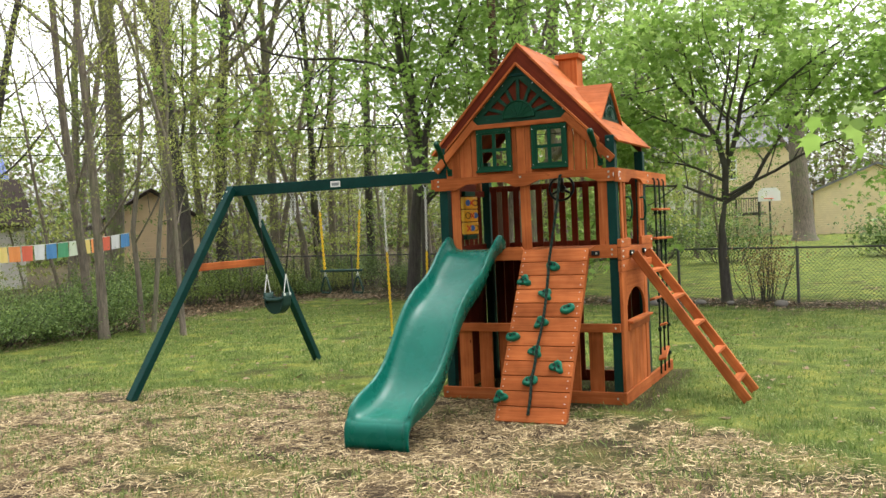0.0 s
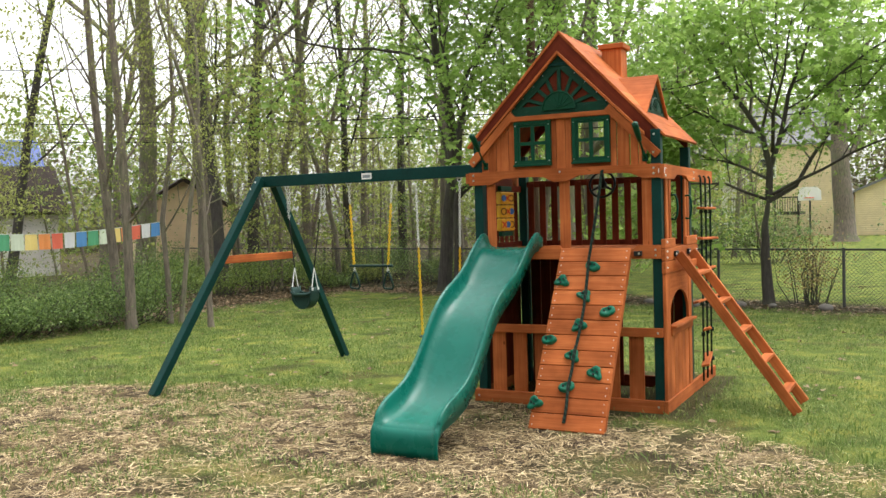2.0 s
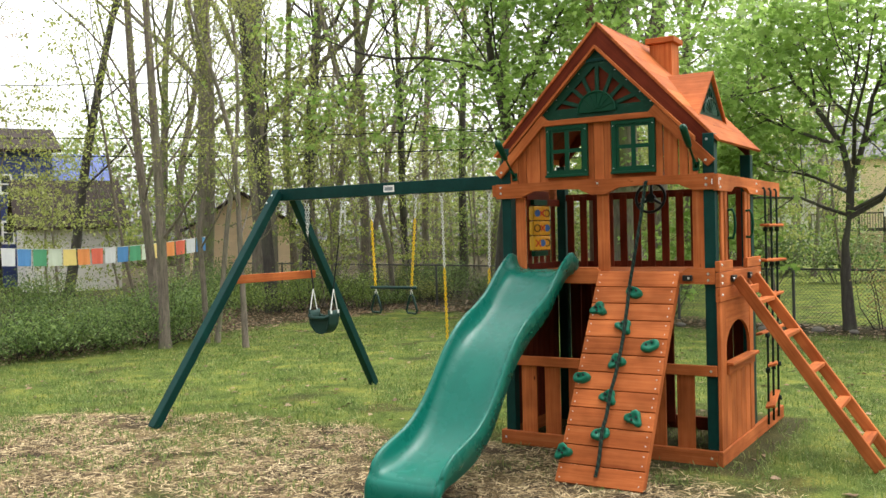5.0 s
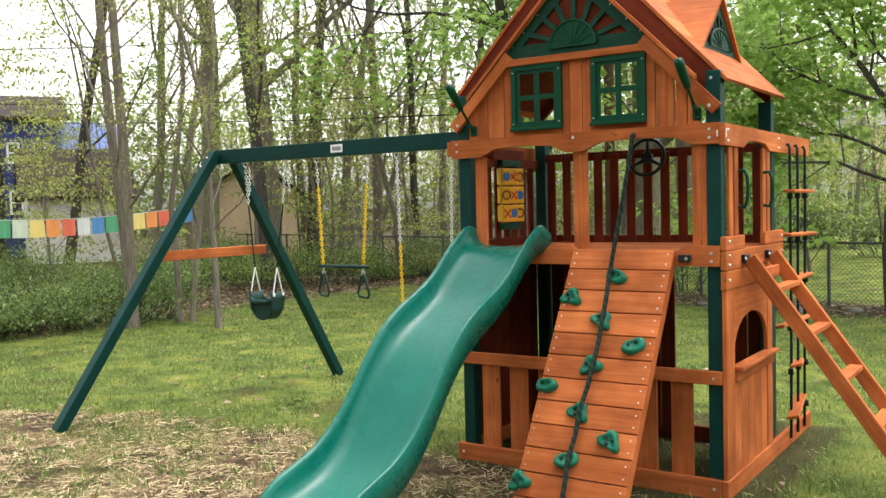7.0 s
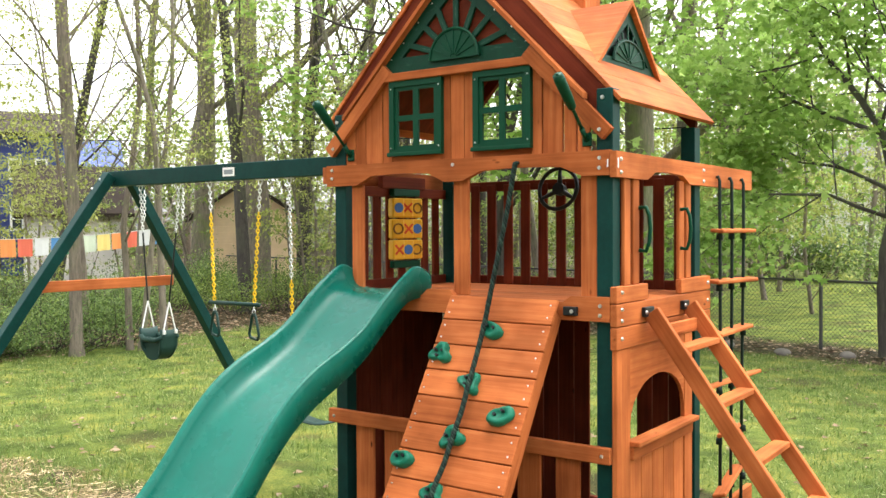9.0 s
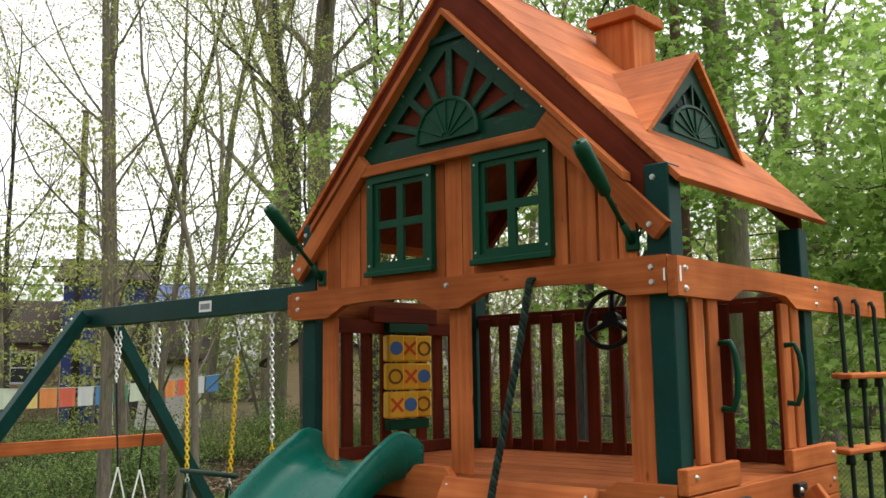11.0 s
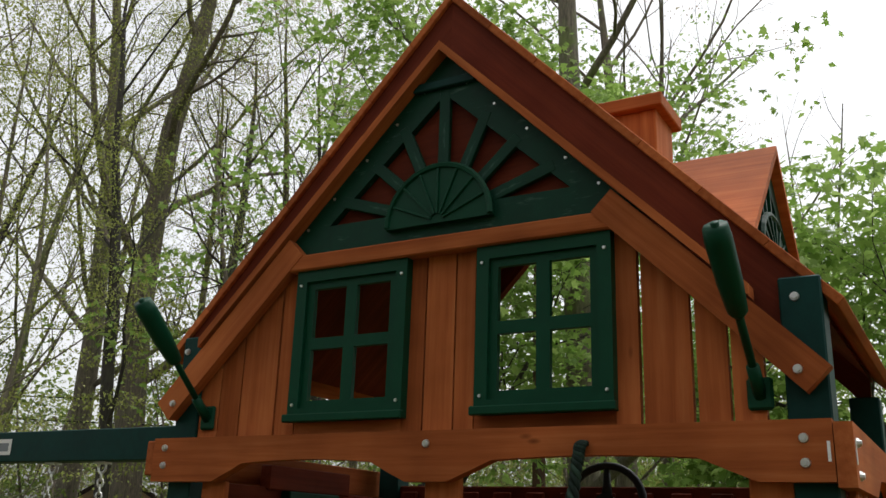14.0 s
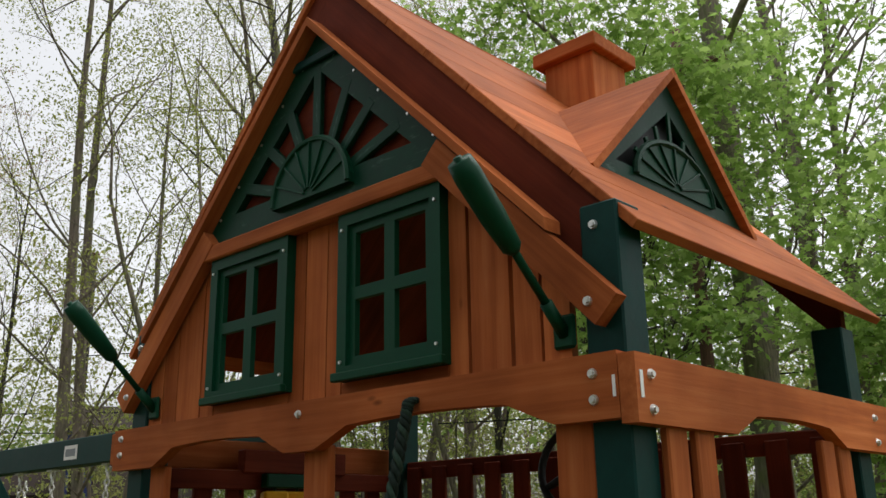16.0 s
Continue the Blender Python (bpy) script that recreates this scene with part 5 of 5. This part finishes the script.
def hanger(parent, x):
    block("hanger_bracket", (x - 0.03, BY - 0.02, 2.236), (x + 0.03, BY + 0.02, 2.244), STEEL, parent, "", 0)
    part("hanger_ring", tube_bm([(x + 0.022 * math.cos(t), BY, 2.222 + 0.022 * math.sin(t)) for t in (2 * math.pi * k / 12 for k in range(13))], 0.005, 5, cap=False), STEEL, parent)


bucket = thing("bucket_swing", (-4.37, BY, 0.85), "dark green toddler bucket swing on black coated chains", "swing")
for x, xb in ((-4.58, -4.50), (-4.08, -4.22)):
    hanger(bucket, x)
    chain(bucket, (x, BY, 2.2), (x + (xb - x) * 0.3, BY, 1.85), STEEL)
    chain(bucket, (x + 0.025, BY + 0.02, 2.2), (x + 0.03, BY + 0.01, 1.95), STEEL)
    part("coated_chain", tube_bm([(x + (xb - x) * 0.3, BY, 1.85), (xb, BY, 1.28)], 0.007, 6), BLACK, bucket)
    for dy in (-0.058, 0.058):
        part("strap", tube_bm([(xb, BY, 1.28), (xb, BY + dy, 1.05)], 0.006, 5), WHITE, bucket, "white rope strap")
        block("strap_tab", (xb - 0.016, BY + dy - 0.012, 1.02), (xb + 0.016, BY + dy + 0.012, 1.052), WHITE, bucket, "white strap tab")
bs = bmesh.new()
prof = []
for k in range(21):
    a = math.pi * k / 20
    prof.append((-4.36 - 0.135 * math.cos(a), 0.935 - 0.135 * math.sin(a)))
prof = [(-4.505, 1.05), (-4.502, 0.99)] + prof + [(-4.218, 0.99), (-4.215, 1.05)]
grid = []
for k, (x, z) in enumerate(prof):
    u = abs(k - (len(prof) - 1) / 2) / ((len(prof) - 1) / 2)
    hw = 0.062 + 0.022 * min(1, u * 1.6) ** 2
    grid.append([bs.verts.new((x, BY + hw * v, z + 0.012 * v * v)) for v in (-1, -0.9, -0.5, 0, 0.5, 0.9, 1)])
for a, b in zip(grid, grid[1:]):
    for k in range(6):
        bs.faces.new((a[k], a[k + 1], b[k + 1], b[k]))
bseat = part("bucket_seat", bs, RUBBER, bucket, "", None, True)
so = bseat.modifiers.new("thick", "SOLIDIFY")
so.thickness = 0.022
for dy in (-0.066, 0.054):
    part("side_panel", plate_bm([(x + 4.36, z - 0.9) for x, z in prof[1:-1]], 0.012), RUBBER, bucket, "", pose(-4.36, BY + dy, 0.9))
for dy in (-0.074, 0.074):
    part("seat_band", tube_bm([(-4.50, BY + dy, 1.0), (-4.44, BY + dy * 1.2, 0.97), (-4.28, BY + dy * 1.2, 0.97), (-4.22, BY + dy, 1.0)], 0.02, 8), RUBBER, bucket, "", None, True)

trap = thing("trapeze_swing", (-3.44, BY, 1.2), "green trapeze bar with triangular rings on yellow chains", "swing")
for x, xb in ((-3.706, -3.665), (-3.137, -3.215)):
    hanger(trap, x)
    chain(trap, (x, BY, 2.2), (x + (xb - x) * 0.25, BY, 2.0), STEEL)
    chain(trap, (x + (xb - x) * 0.25, BY, 2.0), (xb, BY, 1.32), YELLOW, 0.0052, 0.036)
part("bar", tube_bm([(-3.72, BY, 1.302), (-3.16, BY, 1.302)], 0.016, 10), RUBBER, trap, "dark green trapeze bar", None, True)
for x in (-3.66, -3.22):
    chain(trap, (x, BY, 1.29), (x, BY, 1.235), STEEL)
    tri = [(x, BY, 1.235), (x + 0.02, BY, 1.215), (x + 0.085, BY - 0.03, 1.075), (x + 0.068, BY - 0.03, 1.045), (x - 0.068, BY + 0.03, 1.045), (x - 0.085, BY + 0.03, 1.075), (x - 0.02, BY, 1.215), (x, BY, 1.235)]
    part("ring", tube_bm(tri, 0.011, 7), RUBBER, trap, "triangular green ring", None, True)

belt = thing("belt_swing", (-2.55, BY, 0.5), "flat belt swing on yellow dipped chains", "swing")
for x, xb in ((-2.835, -2.80), (-2.30, -2.34)):
    hanger(belt, x)
    chain(belt, (x, BY, 2.2), (x + (xb - x) * 0.4, BY, 1.5), STEEL)
    chain(belt, (x + (xb - x) * 0.4, BY, 1.5), (xb, BY, 0.55), YELLOW, 0.0052, 0.036)
bs = bmesh.new()
rows = []
for k in range(13):
    u = k / 12
    x, z = -2.81 + 0.48 * u, 0.54 - 0.05 * math.sin(math.pi * u)
    rows.append([bs.verts.new((x, BY + s * 0.07, z)) for s in (-1, 1)])
for a, b in zip(rows, rows[1:]):
    bs.faces.new((a[0], b[0], b[1], a[1]))
bseat = part("belt_seat", bs, RUBBER, belt, "", None, True)
so = bseat.modifiers.new("thick", "SOLIDIFY")
so.thickness = 0.007

# ---- clubhouse fittings ----
game = thing("tic_tac_toe_panel", (-1.80, 0.66, 1.86), "yellow spinning tic-tac-toe block panel on the railing", "game")
for z, nm in ((2.105, "top"), (1.635, "bottom")):
    block("spindle_holder", (-1.812, 0.52, z - 0.024), (-1.772, 0.80, z + 0.024), GREEN_WIN, game)
for c in range(3):
    y = 0.565 + c * 0.098
    part("spindle", tube_bm([(-1.79, y, 1.62), (-1.79, y, 2.12)], 0.006, 6), BLACK, game)
MARKS = ["bxo", "oxb", "xbo"]
for rI in range(3):
    for c in range(3):
        y, z = 0.565 + c * 0.098, 2.005 - rI * 0.137
        turn = (-24, -30, -20)[(rI + c) % 3]
        m = pose(-1.79, y, z, 0, 0, turn)
        b = part("block", bevelled(box_bm(0.07, 0.088, 0.128, 0), 0.008), GAME_YELLOW, game, "yellow plastic game block", m)
        k = MARKS[rI][c]
        f = m @ pose(0.039, 0, 0, 0, 90, 0)
        if k == "b":
            part("blue_dot", disc_bm(0.033, 0.003), GAME_BLUE, b, "", f)
        elif k == "x":
            for a in (45, -45):
                part("cross_bar", box_bm(0.088, 0.013, 0.003, 0), GAME_RED, b, "", f @ pose(0, 0, 0 if a > 0 else 0.0006, 0, 0, a))
        else:
            part("ring_mark", tube_bm([(0.032 * math.cos(t), 0.032 * math.sin(t), 0) for t in (2 * math.pi * q / 16 for q in range(17))], 0.006, 5, cap=False), GAME_BROWN, b, "", f)
block("game_top_board", (-1.842, 0.44, 2.13), (-1.80, 0.90, 2.21), CEDAR_SHADED, tower)

wheel = thing("steering_wheel", (-0.87, 1.07, 2.13), "dark green plastic toy steering wheel on the railing", "toy wheel")
wm2 = pose(-0.87, 1.075, 2.12, 78, 0, 0)
part("rim", tube_bm([(0.135 * math.cos(t), 0.135 * math.sin(t), 0) for t in (2 * math.pi * q / 28 for q in range(29))], 0.0135, 8, cap=False), BLACK, wheel, "", wm2, True)
for a in (90, 210, 330):
    part("spoke", tube_bm([(0.02 * math.cos(radians(a)), 0.02 * math.sin(radians(a)), -0.02), (0.13 * math.cos(radians(a)), 0.13 * math.sin(radians(a)), 0)], [0.02, 0.010], 7), BLACK, wheel, "", wm2, True)
part("hub", disc_bm(0.04, 0.05), BLACK, wheel, "", wm2 @ pose(0, 0, -0.02))
part("axle", tube_bm([(0, 0, -0.03), (0, 0, -0.09)], 0.018, 8), BLACK, wheel, "", wm2)

for bx, tx in ((-0.14, -0.146), (-1.715, -1.72)):
    fl = thing("rolled_flag", (bx, 0.03, 2.31), "rolled dark green flag on a slanting plastic pole", "flag")
    base, tip = Vector((bx, 0.028, 2.315)), Vector((tx, -0.265, 2.60))
    part("bracket", box_bm(0.055, 0.012, 0.07, 0.006), GREEN_WIN, fl, "", pose(bx, 0.038, 2.31))
    part("socket", tube_bm([base + Vector((0, 0.01, -0.01)), base.lerp(tip, 0.16)], 0.014, 8), GREEN_WIN, fl, "", None, True)
    part("pole", tube_bm([base, tip], 0.009, 8), GREEN_WIN, fl, "", None, True)
    a, b = base.lerp(tip, 0.46), base.lerp(tip, 0.98)
    part("rolled_cloth", tube_bm([a, a.lerp(b, 0.06), a.lerp(b, 0.4), a.lerp(b, 0.85), b], [0.011, 0.021, 0.027, 0.029, 0.026], 9), GREEN_WIN, fl, "", None, True)


# ---- fence, houses, pole, bunting, stones ----
fence = thing("chain_link_fence", (-4, 11.5, 0), "old dark chain link fence along the back lawn", "fence")
FA, FB = Vector((-21.0, 15.8, 0)), Vector((7.0, 8.3, 0))
fd = (FB - FA).normalized()
flen = (FB - FA).length
for i in range(12):
    p = FA.lerp(FB, (i + 0.35) / 12)
    part("post", tube_bm([(p.x, p.y, 0), (p.x, p.y, 1.08)], 0.028, 8), DARKSTEEL, fence)
part("top_rail", tube_bm([(*FA.xy, 1.05), (*FB.xy, 1.05)], 0.02, 6), DARKSTEEL, fence)
wv, wf = [], []
nw = int(flen / 0.075)
for s in (-1, 1):
    for i in range(-14, nw):
        a, b = max(0, i), min(nw, i + 14)
        za, zb = (a - i) / 14 * 1.02, (b - i) / 14 * 1.02
        if s < 0:
            za, zb = 1.02 - za, 1.02 - zb
        pa, pb = FA + fd * a * 0.075, FA + fd * b * 0.075
        k = len(wv)
        wv += [(pa.x, pa.y, za + 0.02), (pb.x, pb.y, zb + 0.02), (pb.x, pb.y, zb + 0.027), (pa.x, pa.y, za + 0.027)]
        wf.append((k, k + 1, k + 2, k + 3))
link("mesh_wire", mesh_np("mesh_wire", wv, wf), DARKSTEEL, fence, "diamond wire mesh")


def house(name, at, yaw, w, d, h, ridge, wall_mat, roof_mat, label, windows=(), category="house", gable_front=False, dormers=0):
    """A far house: walls, pitched roof with overhang, windows with frames. Its front faces local -y."""
    H = thing(name, (at[0], at[1], 0), label, category, "neighbouring houses")
    M = pose(at[0], at[1], at[2] if len(at) > 2 else 0, 0, 0, yaw)
    bm = bmesh.new()
    bmesh.ops.create_cube(bm, size=1.0, matrix=Matrix.Translation((0, d / 2, h / 2)) @ Matrix.Diagonal((w, d, h, 1)))
    if gable_front:
        for y in (0.0, d):
            bm.faces.new([bm.verts.new(v) for v in ((-w / 2, y, h), (w / 2, y, h), (0, y, h + ridge))])
    else:
        for x in (-w / 2, w / 2):
            bm.faces.new([bm.verts.new(v) for v in ((x, 0, h), (x, d, h), (x, d / 2, h + ridge))])
    part("wall", bm, wall_mat, H, "", M)
    o, t = 0.35, 0.14
    for s in (-1, 1):
        bm = bmesh.new()
        if gable_front:
            k = ridge / (w / 2)
            q = [(0, -o, h + ridge), (s * (w / 2 + o), -o, h - k * o), (s * (w / 2 + o), d + o, h - k * o), (0, d + o, h + ridge)]
        else:
            k = ridge / (d / 2)
            yy = -o if s < 0 else d + o
            q = [(-w / 2 - o, d / 2, h + ridge), (w / 2 + o, d / 2, h + ridge), (w / 2 + o, yy, h - k * o), (-w / 2 - o, yy, h - k * o)]
        f = bm.faces.new([bm.verts.new(v) for v in q])
        r = bmesh.ops.extrude_face_region(bm, geom=[f])
        bmesh.ops.translate(bm, vec=(0, 0, t), verts=[v for v in r["geom"] if isinstance(v, bmesh.types.BMVert)])
        bmesh.ops.recalc_face_normals(bm, faces=list(bm.faces))
        part("roof", bm, roof_mat, H, "", M)
    for x, z, ww, wh in windows:
        wi = part("window", plate_bm([(-ww / 2 - .09, -wh / 2 - .09), (ww / 2 + .09, -wh / 2 - .09), (ww / 2 + .09, wh / 2 + .09), (-ww / 2 - .09, wh / 2 + .09)], 0.06, 0, [[(-ww / 2, -wh / 2), (ww / 2, -wh / 2), (ww / 2, wh / 2), (-ww / 2, wh / 2)]]), TRIMW, H, "white framed window", M @ pose(x, -0.06, z))
        part("pane", box_bm(ww, 0.02, wh, 0), GLASS, wi, "", M @ pose(x, -0.015, z))
        part("meeting_rail", box_bm(ww, 0.03, 0.06, 0), TRIMW, wi, "", M @ pose(x, -0.035, z))
    return H


house("garage", (-29.1, 15.57, 0), 60, 3.5, 5, 2.62, 1.7, SIDING_GREY, SHINGLE, "pale garage with a mossy brown shingle roof", (), "garage")
house("house", (-35.2, 16.94, 0), 60, 3.4, 7, 6.0, 1.2, SIDING_BLUE, SHINGLE, "two-storey blue house with white trimmed windows", [(0.82, 4.5, 0.34, 0.72), (-0.2, 4.5, 0.34, 0.72), (0.25, 3.5, 0.36, 0.74), (-0.15, 2.4, 0.36, 0.85), (0.75, 1.7, 0.5, 0.9)])
house("house", (-41.5, 15.0, 0), 64, 5.5, 7, 3.6, 2.0, SIDING_BRICK, SHINGLE, "low brick house with pale trim far behind the trees", [(1.2, 2.4, 1.0, 1.3), (-1.2, 2.4, 1.0, 1.3)])
house("house", (-33.85, 19.27, 0), 60, 2.3, 4, 4.4, 1.5, SIDING_BLUE, BLUE_ROOF, "low wing of the blue house with a blue metal roof", [(0.5, 3.9, 0.4, 0.4)])
house("shed", (-22.6, 18.1, 0), 50, 3.5, 4, 2.4, 1.1, SIDING_TAN, SHINGLE, "tan board garden shed half hidden by trees", (), "shed", gable_front=True)
house("house", (-13.0, 58.7, 0), 8, 7.5, 8, 5.4, 2.4, SIDING_WHITE, SHINGLE_GREY, "white clapboard house with a row of porch windows", [(-2.9, 3.3, 0.75, 1.3), (-1.95, 3.3, 0.75, 1.3), (-1.0, 3.3, 0.75, 1.3), (-0.05, 3.3, 0.75, 1.3), (2.2, 3.4, 0.9, 1.3), (-2.2, 0.9, 0.9, 0.6), (2.2, 1.4, 1.0, 1.2)])
house("house", (2.2, 56.6, 0), 4, 7.6, 8, 2.8, 1.6, SIDING_YELLOW, SHINGLE_GREY, "cream sided garage house with a low gable", (), gable_front=True)
house("house", (-5.3, 57.0, 0), 4, 5.5, 9, 6.2, 2.8, SIDING_YELLOW, SHINGLE_GREY, "cream two-storey house with a deck at the back", [(-1.7, 4.6, 0.9, 1.2)])
deck = thing("raised_deck", (-6.2, 55.0, 0), "dark timber raised deck with railing behind the cream house", "deck")
block("platform", (-9.0, 53.2, 1.45), (-4.6, 56.4, 1.65), BARK_DARK, deck)
for x in (-8.9, -7.5, -6.1, -4.7):
    block("post", (x - 0.07, 53.2, 0), (x + 0.07, 53.34, 2.6), BARK_DARK, deck)
block("hand_rail", (-9.0, 53.2, 2.5), (-4.6, 53.3, 2.6), BARK_DARK, deck)
for i in range(30):
    block("baluster", (-8.95 + i * 0.15, 53.22, 1.65), (-8.91 + i * 0.15, 53.27, 2.5), BARK_DARK, deck, "", 0)
hoop = thing("basketball_hoop", (-2.9, 42.0, 0), "basketball hoop with pale backboard on a dark pole", "basketball hoop")
part("pole", tube_bm([(-2.9, 42.0, 0), (-2.9, 42.0, 2.5)], 0.05, 8), BLACK, hoop)
part("backboard", plate_bm([(-0.55, -0.33), (0.55, -0.33), (0.55, 0.15), (0.35, 0.36), (-0.35, 0.36), (-0.55, 0.15)], 0.04), WHITE, hoop, "pale fan-shaped backboard", pose(-2.9, 41.85, 2.55))
part("rim", tube_bm([(-2.9 + 0.23 * math.cos(a), 41.6 + 0.23 * math.sin(a), 2.35) for a in (2 * math.pi * k / 16 for k in range(17))], 0.02, 5, cap=False), GAME_RED, hoop)
shrub("hedge_bush", (-2.6, 24.5), 2.0, 1.1, 2.1, 3600, 0.10, SHRUB, 403, "dense dark green bush on the neighbouring lawn")

pole = thing("utility_pole", (-6.1, 12.3, 0), "reddish brown wooden utility pole with wires", "utility pole")
part("shaft", tube_bm([(-6.1, 12.3, 0), (-6.1, 12.3, 10.5)], [0.12, 0.095], 10), POLE, pole, "", None, True)
block("cross_arm", (-7.0, 12.24, 9.6), (-5.2, 12.36, 9.72), POLE, pole)
pole = thing("utility_pole", (-30.85, 13.5, 0), "weathered dark utility pole standing among the trees", "utility pole")
part("shaft", tube_bm([(-30.85, 13.5, 0), (-30.8, 13.5, 11.8)], [0.17, 0.12], 10), BARK_DARK, pole, "", None, True)
block("pole_cap", (-30.93, 13.37, 11.78), (-30.67, 13.63, 11.85), POLE, pole)
wires = thing("overhead_wires", (-6, 20, 6), "black overhead cables sagging across the yard", "wires", kind="")
for za, zb, off in ((5.9, 5.6, 0), (5.3, 5.1, 0.2), (7.6, 7.3, -0.3)):
    a, b = Vector((-34, 9 + off, za)), Vector((12, 23 + off, zb))
    pts = [a.lerp(b, k / 24) - Vector((0, 0, 0.9 * math.sin(math.pi * k / 24))) for k in range(25)]
    part("cable", tube_bm(pts, 0.02, 4), BLACK, wires)

bunting = thing("flag_bunting", (-12, 2, 1.7), "string of faded coloured cloth flags tied between trees", "bunting")
BA, BB = Vector((-13.62, 7.75, 1.92)), Vector((-12.7, -0.6, 1.85))
bn = 25
sag = lambda u: BA.lerp(BB, u) - Vector((0, 0, 0.16 * math.sin(math.pi * min(1, u * 1.25)) if u < 0.8 else 0.11))
part("string", tube_bm([sag(k / 30) for k in range(31)], 0.006, 4), WHITE, bunting)
order = [0, 6, 1, 2, 3, 4, 5]
for i in range(bn):
    a, b = sag((i + 0.06) / bn), sag((i + 0.94) / bn)
    bm = bmesh.new()
    side = (b - a).normalized().cross(Vector((0, 0, 1)))
    grid = [[bm.verts.new(a.lerp(b, k / 4) - Vector((0, 0, 0.31 * j / 3)) + side * (0.018 * math.sin(2.1 * k + i) * j / 3)) for k in range(5)] for j in range(4)]
    for j in range(3):
        for k in range(4):
            bm.faces.new((grid[j][k], grid[j][k + 1], grid[j + 1][k + 1], grid[j + 1][k]))
    fo = part("flag", bm, FLAGS[order[i % len(order)]], bunting, "faded cloth flag")
    fo.modifiers.new("thick", "SOLIDIFY").thickness = 0.002

rst = random.Random(9)
for i in range(6):
    x = -3.4 + i * 0.78 + rst.uniform(-0.2, 0.2)
    bm = bmesh.new()
    bmesh.ops.create_icosphere(bm, subdivisions=2, radius=rst.uniform(0.07, 0.15))
    for v in bm.verts:
        v.co *= 1 + 0.3 * noise.noise(v.co * 6 + Vector((i * 3, 0, 0)))
        v.co.z *= 0.55
    st = part("stone", bm, STONE, None, "", pose(x, 9.6 - 0.24 * x * 0.6 + rst.uniform(-0.2, 0.2), 0.03, 0, 0, rst.uniform(0, 180)), True)
    tagged(st, "rough grey field stone edging the lawn", "stone", "stones along the fence bed")


# ---- overhanging branch near the viewer ----
near = thing("overhanging_maple", (4.9, -6.2, 0), "maple branch with large fresh green leaves overhanging the lawn", "tree", "trees round the yard")
w = Wood()
w.limb([(4.9, -6.2, -0.1), (4.88, -6.2, 1.0), (4.8, -6.25, 2.2), (4.85, -6.2, 4.0)], [0.12, 0.09, 0.08, 0.05], 9)
w.limb([(4.82, -6.24, 2.0), (4.1, -6.35, 2.35), (3.3, -6.45, 2.42), (2.7, -6.56, 2.2), (2.27, -6.68, 2.01)], [0.04, 0.03, 0.02, 0.012, 0.004], 6)
w.limb([(3.0, -6.48, 2.35), (2.7, -6.4, 2.1), (2.42, -6.5, 1.9), (2.35, -6.6, 1.74)], [0.014, 0.009, 0.006, 0.003], 5)
w.limb([(2.9, -6.48, 2.32), (2.5, -6.65, 2.1), (2.23, -6.72, 1.98)], [0.012, 0.007, 0.003], 5)
link("trunk", mesh_np("trunk", np.concatenate(w.v), np.concatenate(w.f)), BARK_DARK, near, "", None, True)
rl2 = np.random.default_rng(12)
fine = []
for lobe, (ang, ln) in enumerate(((-150, 0.42), (-92, 0.72), (-45, 0.85), (0, 1.0), (45, 0.85), (92, 0.72), (150, 0.42))):
    for da, q in ((-17, 0.62), (-8, 0.74), (0, 1.0), (8, 0.74), (17, 0.62)) if 0 < lobe < 6 else ((0, 1.0),):
        a = radians(90 - ang - da)
        fine.append((0.62 * ln * q * math.cos(a), 0.4 + 0.6 * ln * q * math.sin(a), 0.06 * math.cos(3 * a) - 0.10 * (ln * q) ** 2))
LEAF_FINE = np.array(fine, np.float32)
pts = np.concatenate([np.array([2.25, -6.72, 1.96]) + rl2.normal(0, 1, (26, 3)) * (0.06, 0.06, 0.035), np.array([2.37, -6.66, 1.96]) + rl2.normal(0, 1, (22, 3)) * (0.06, 0.06, 0.035), np.array([2.34, -6.62, 1.70]) + rl2.normal(0, 1, (12, 3)) * (0.035, 0.05, 0.05), np.array([3.4, -6.4, 2.4]) + rl2.normal(0, 1, (120, 3)) * (0.5, 0.25, 0.15)])
link("crown", leaves_mesh("crown", pts, LEAF_FINE, 0.052, -0.9, rl2), MAPLE, near, "")
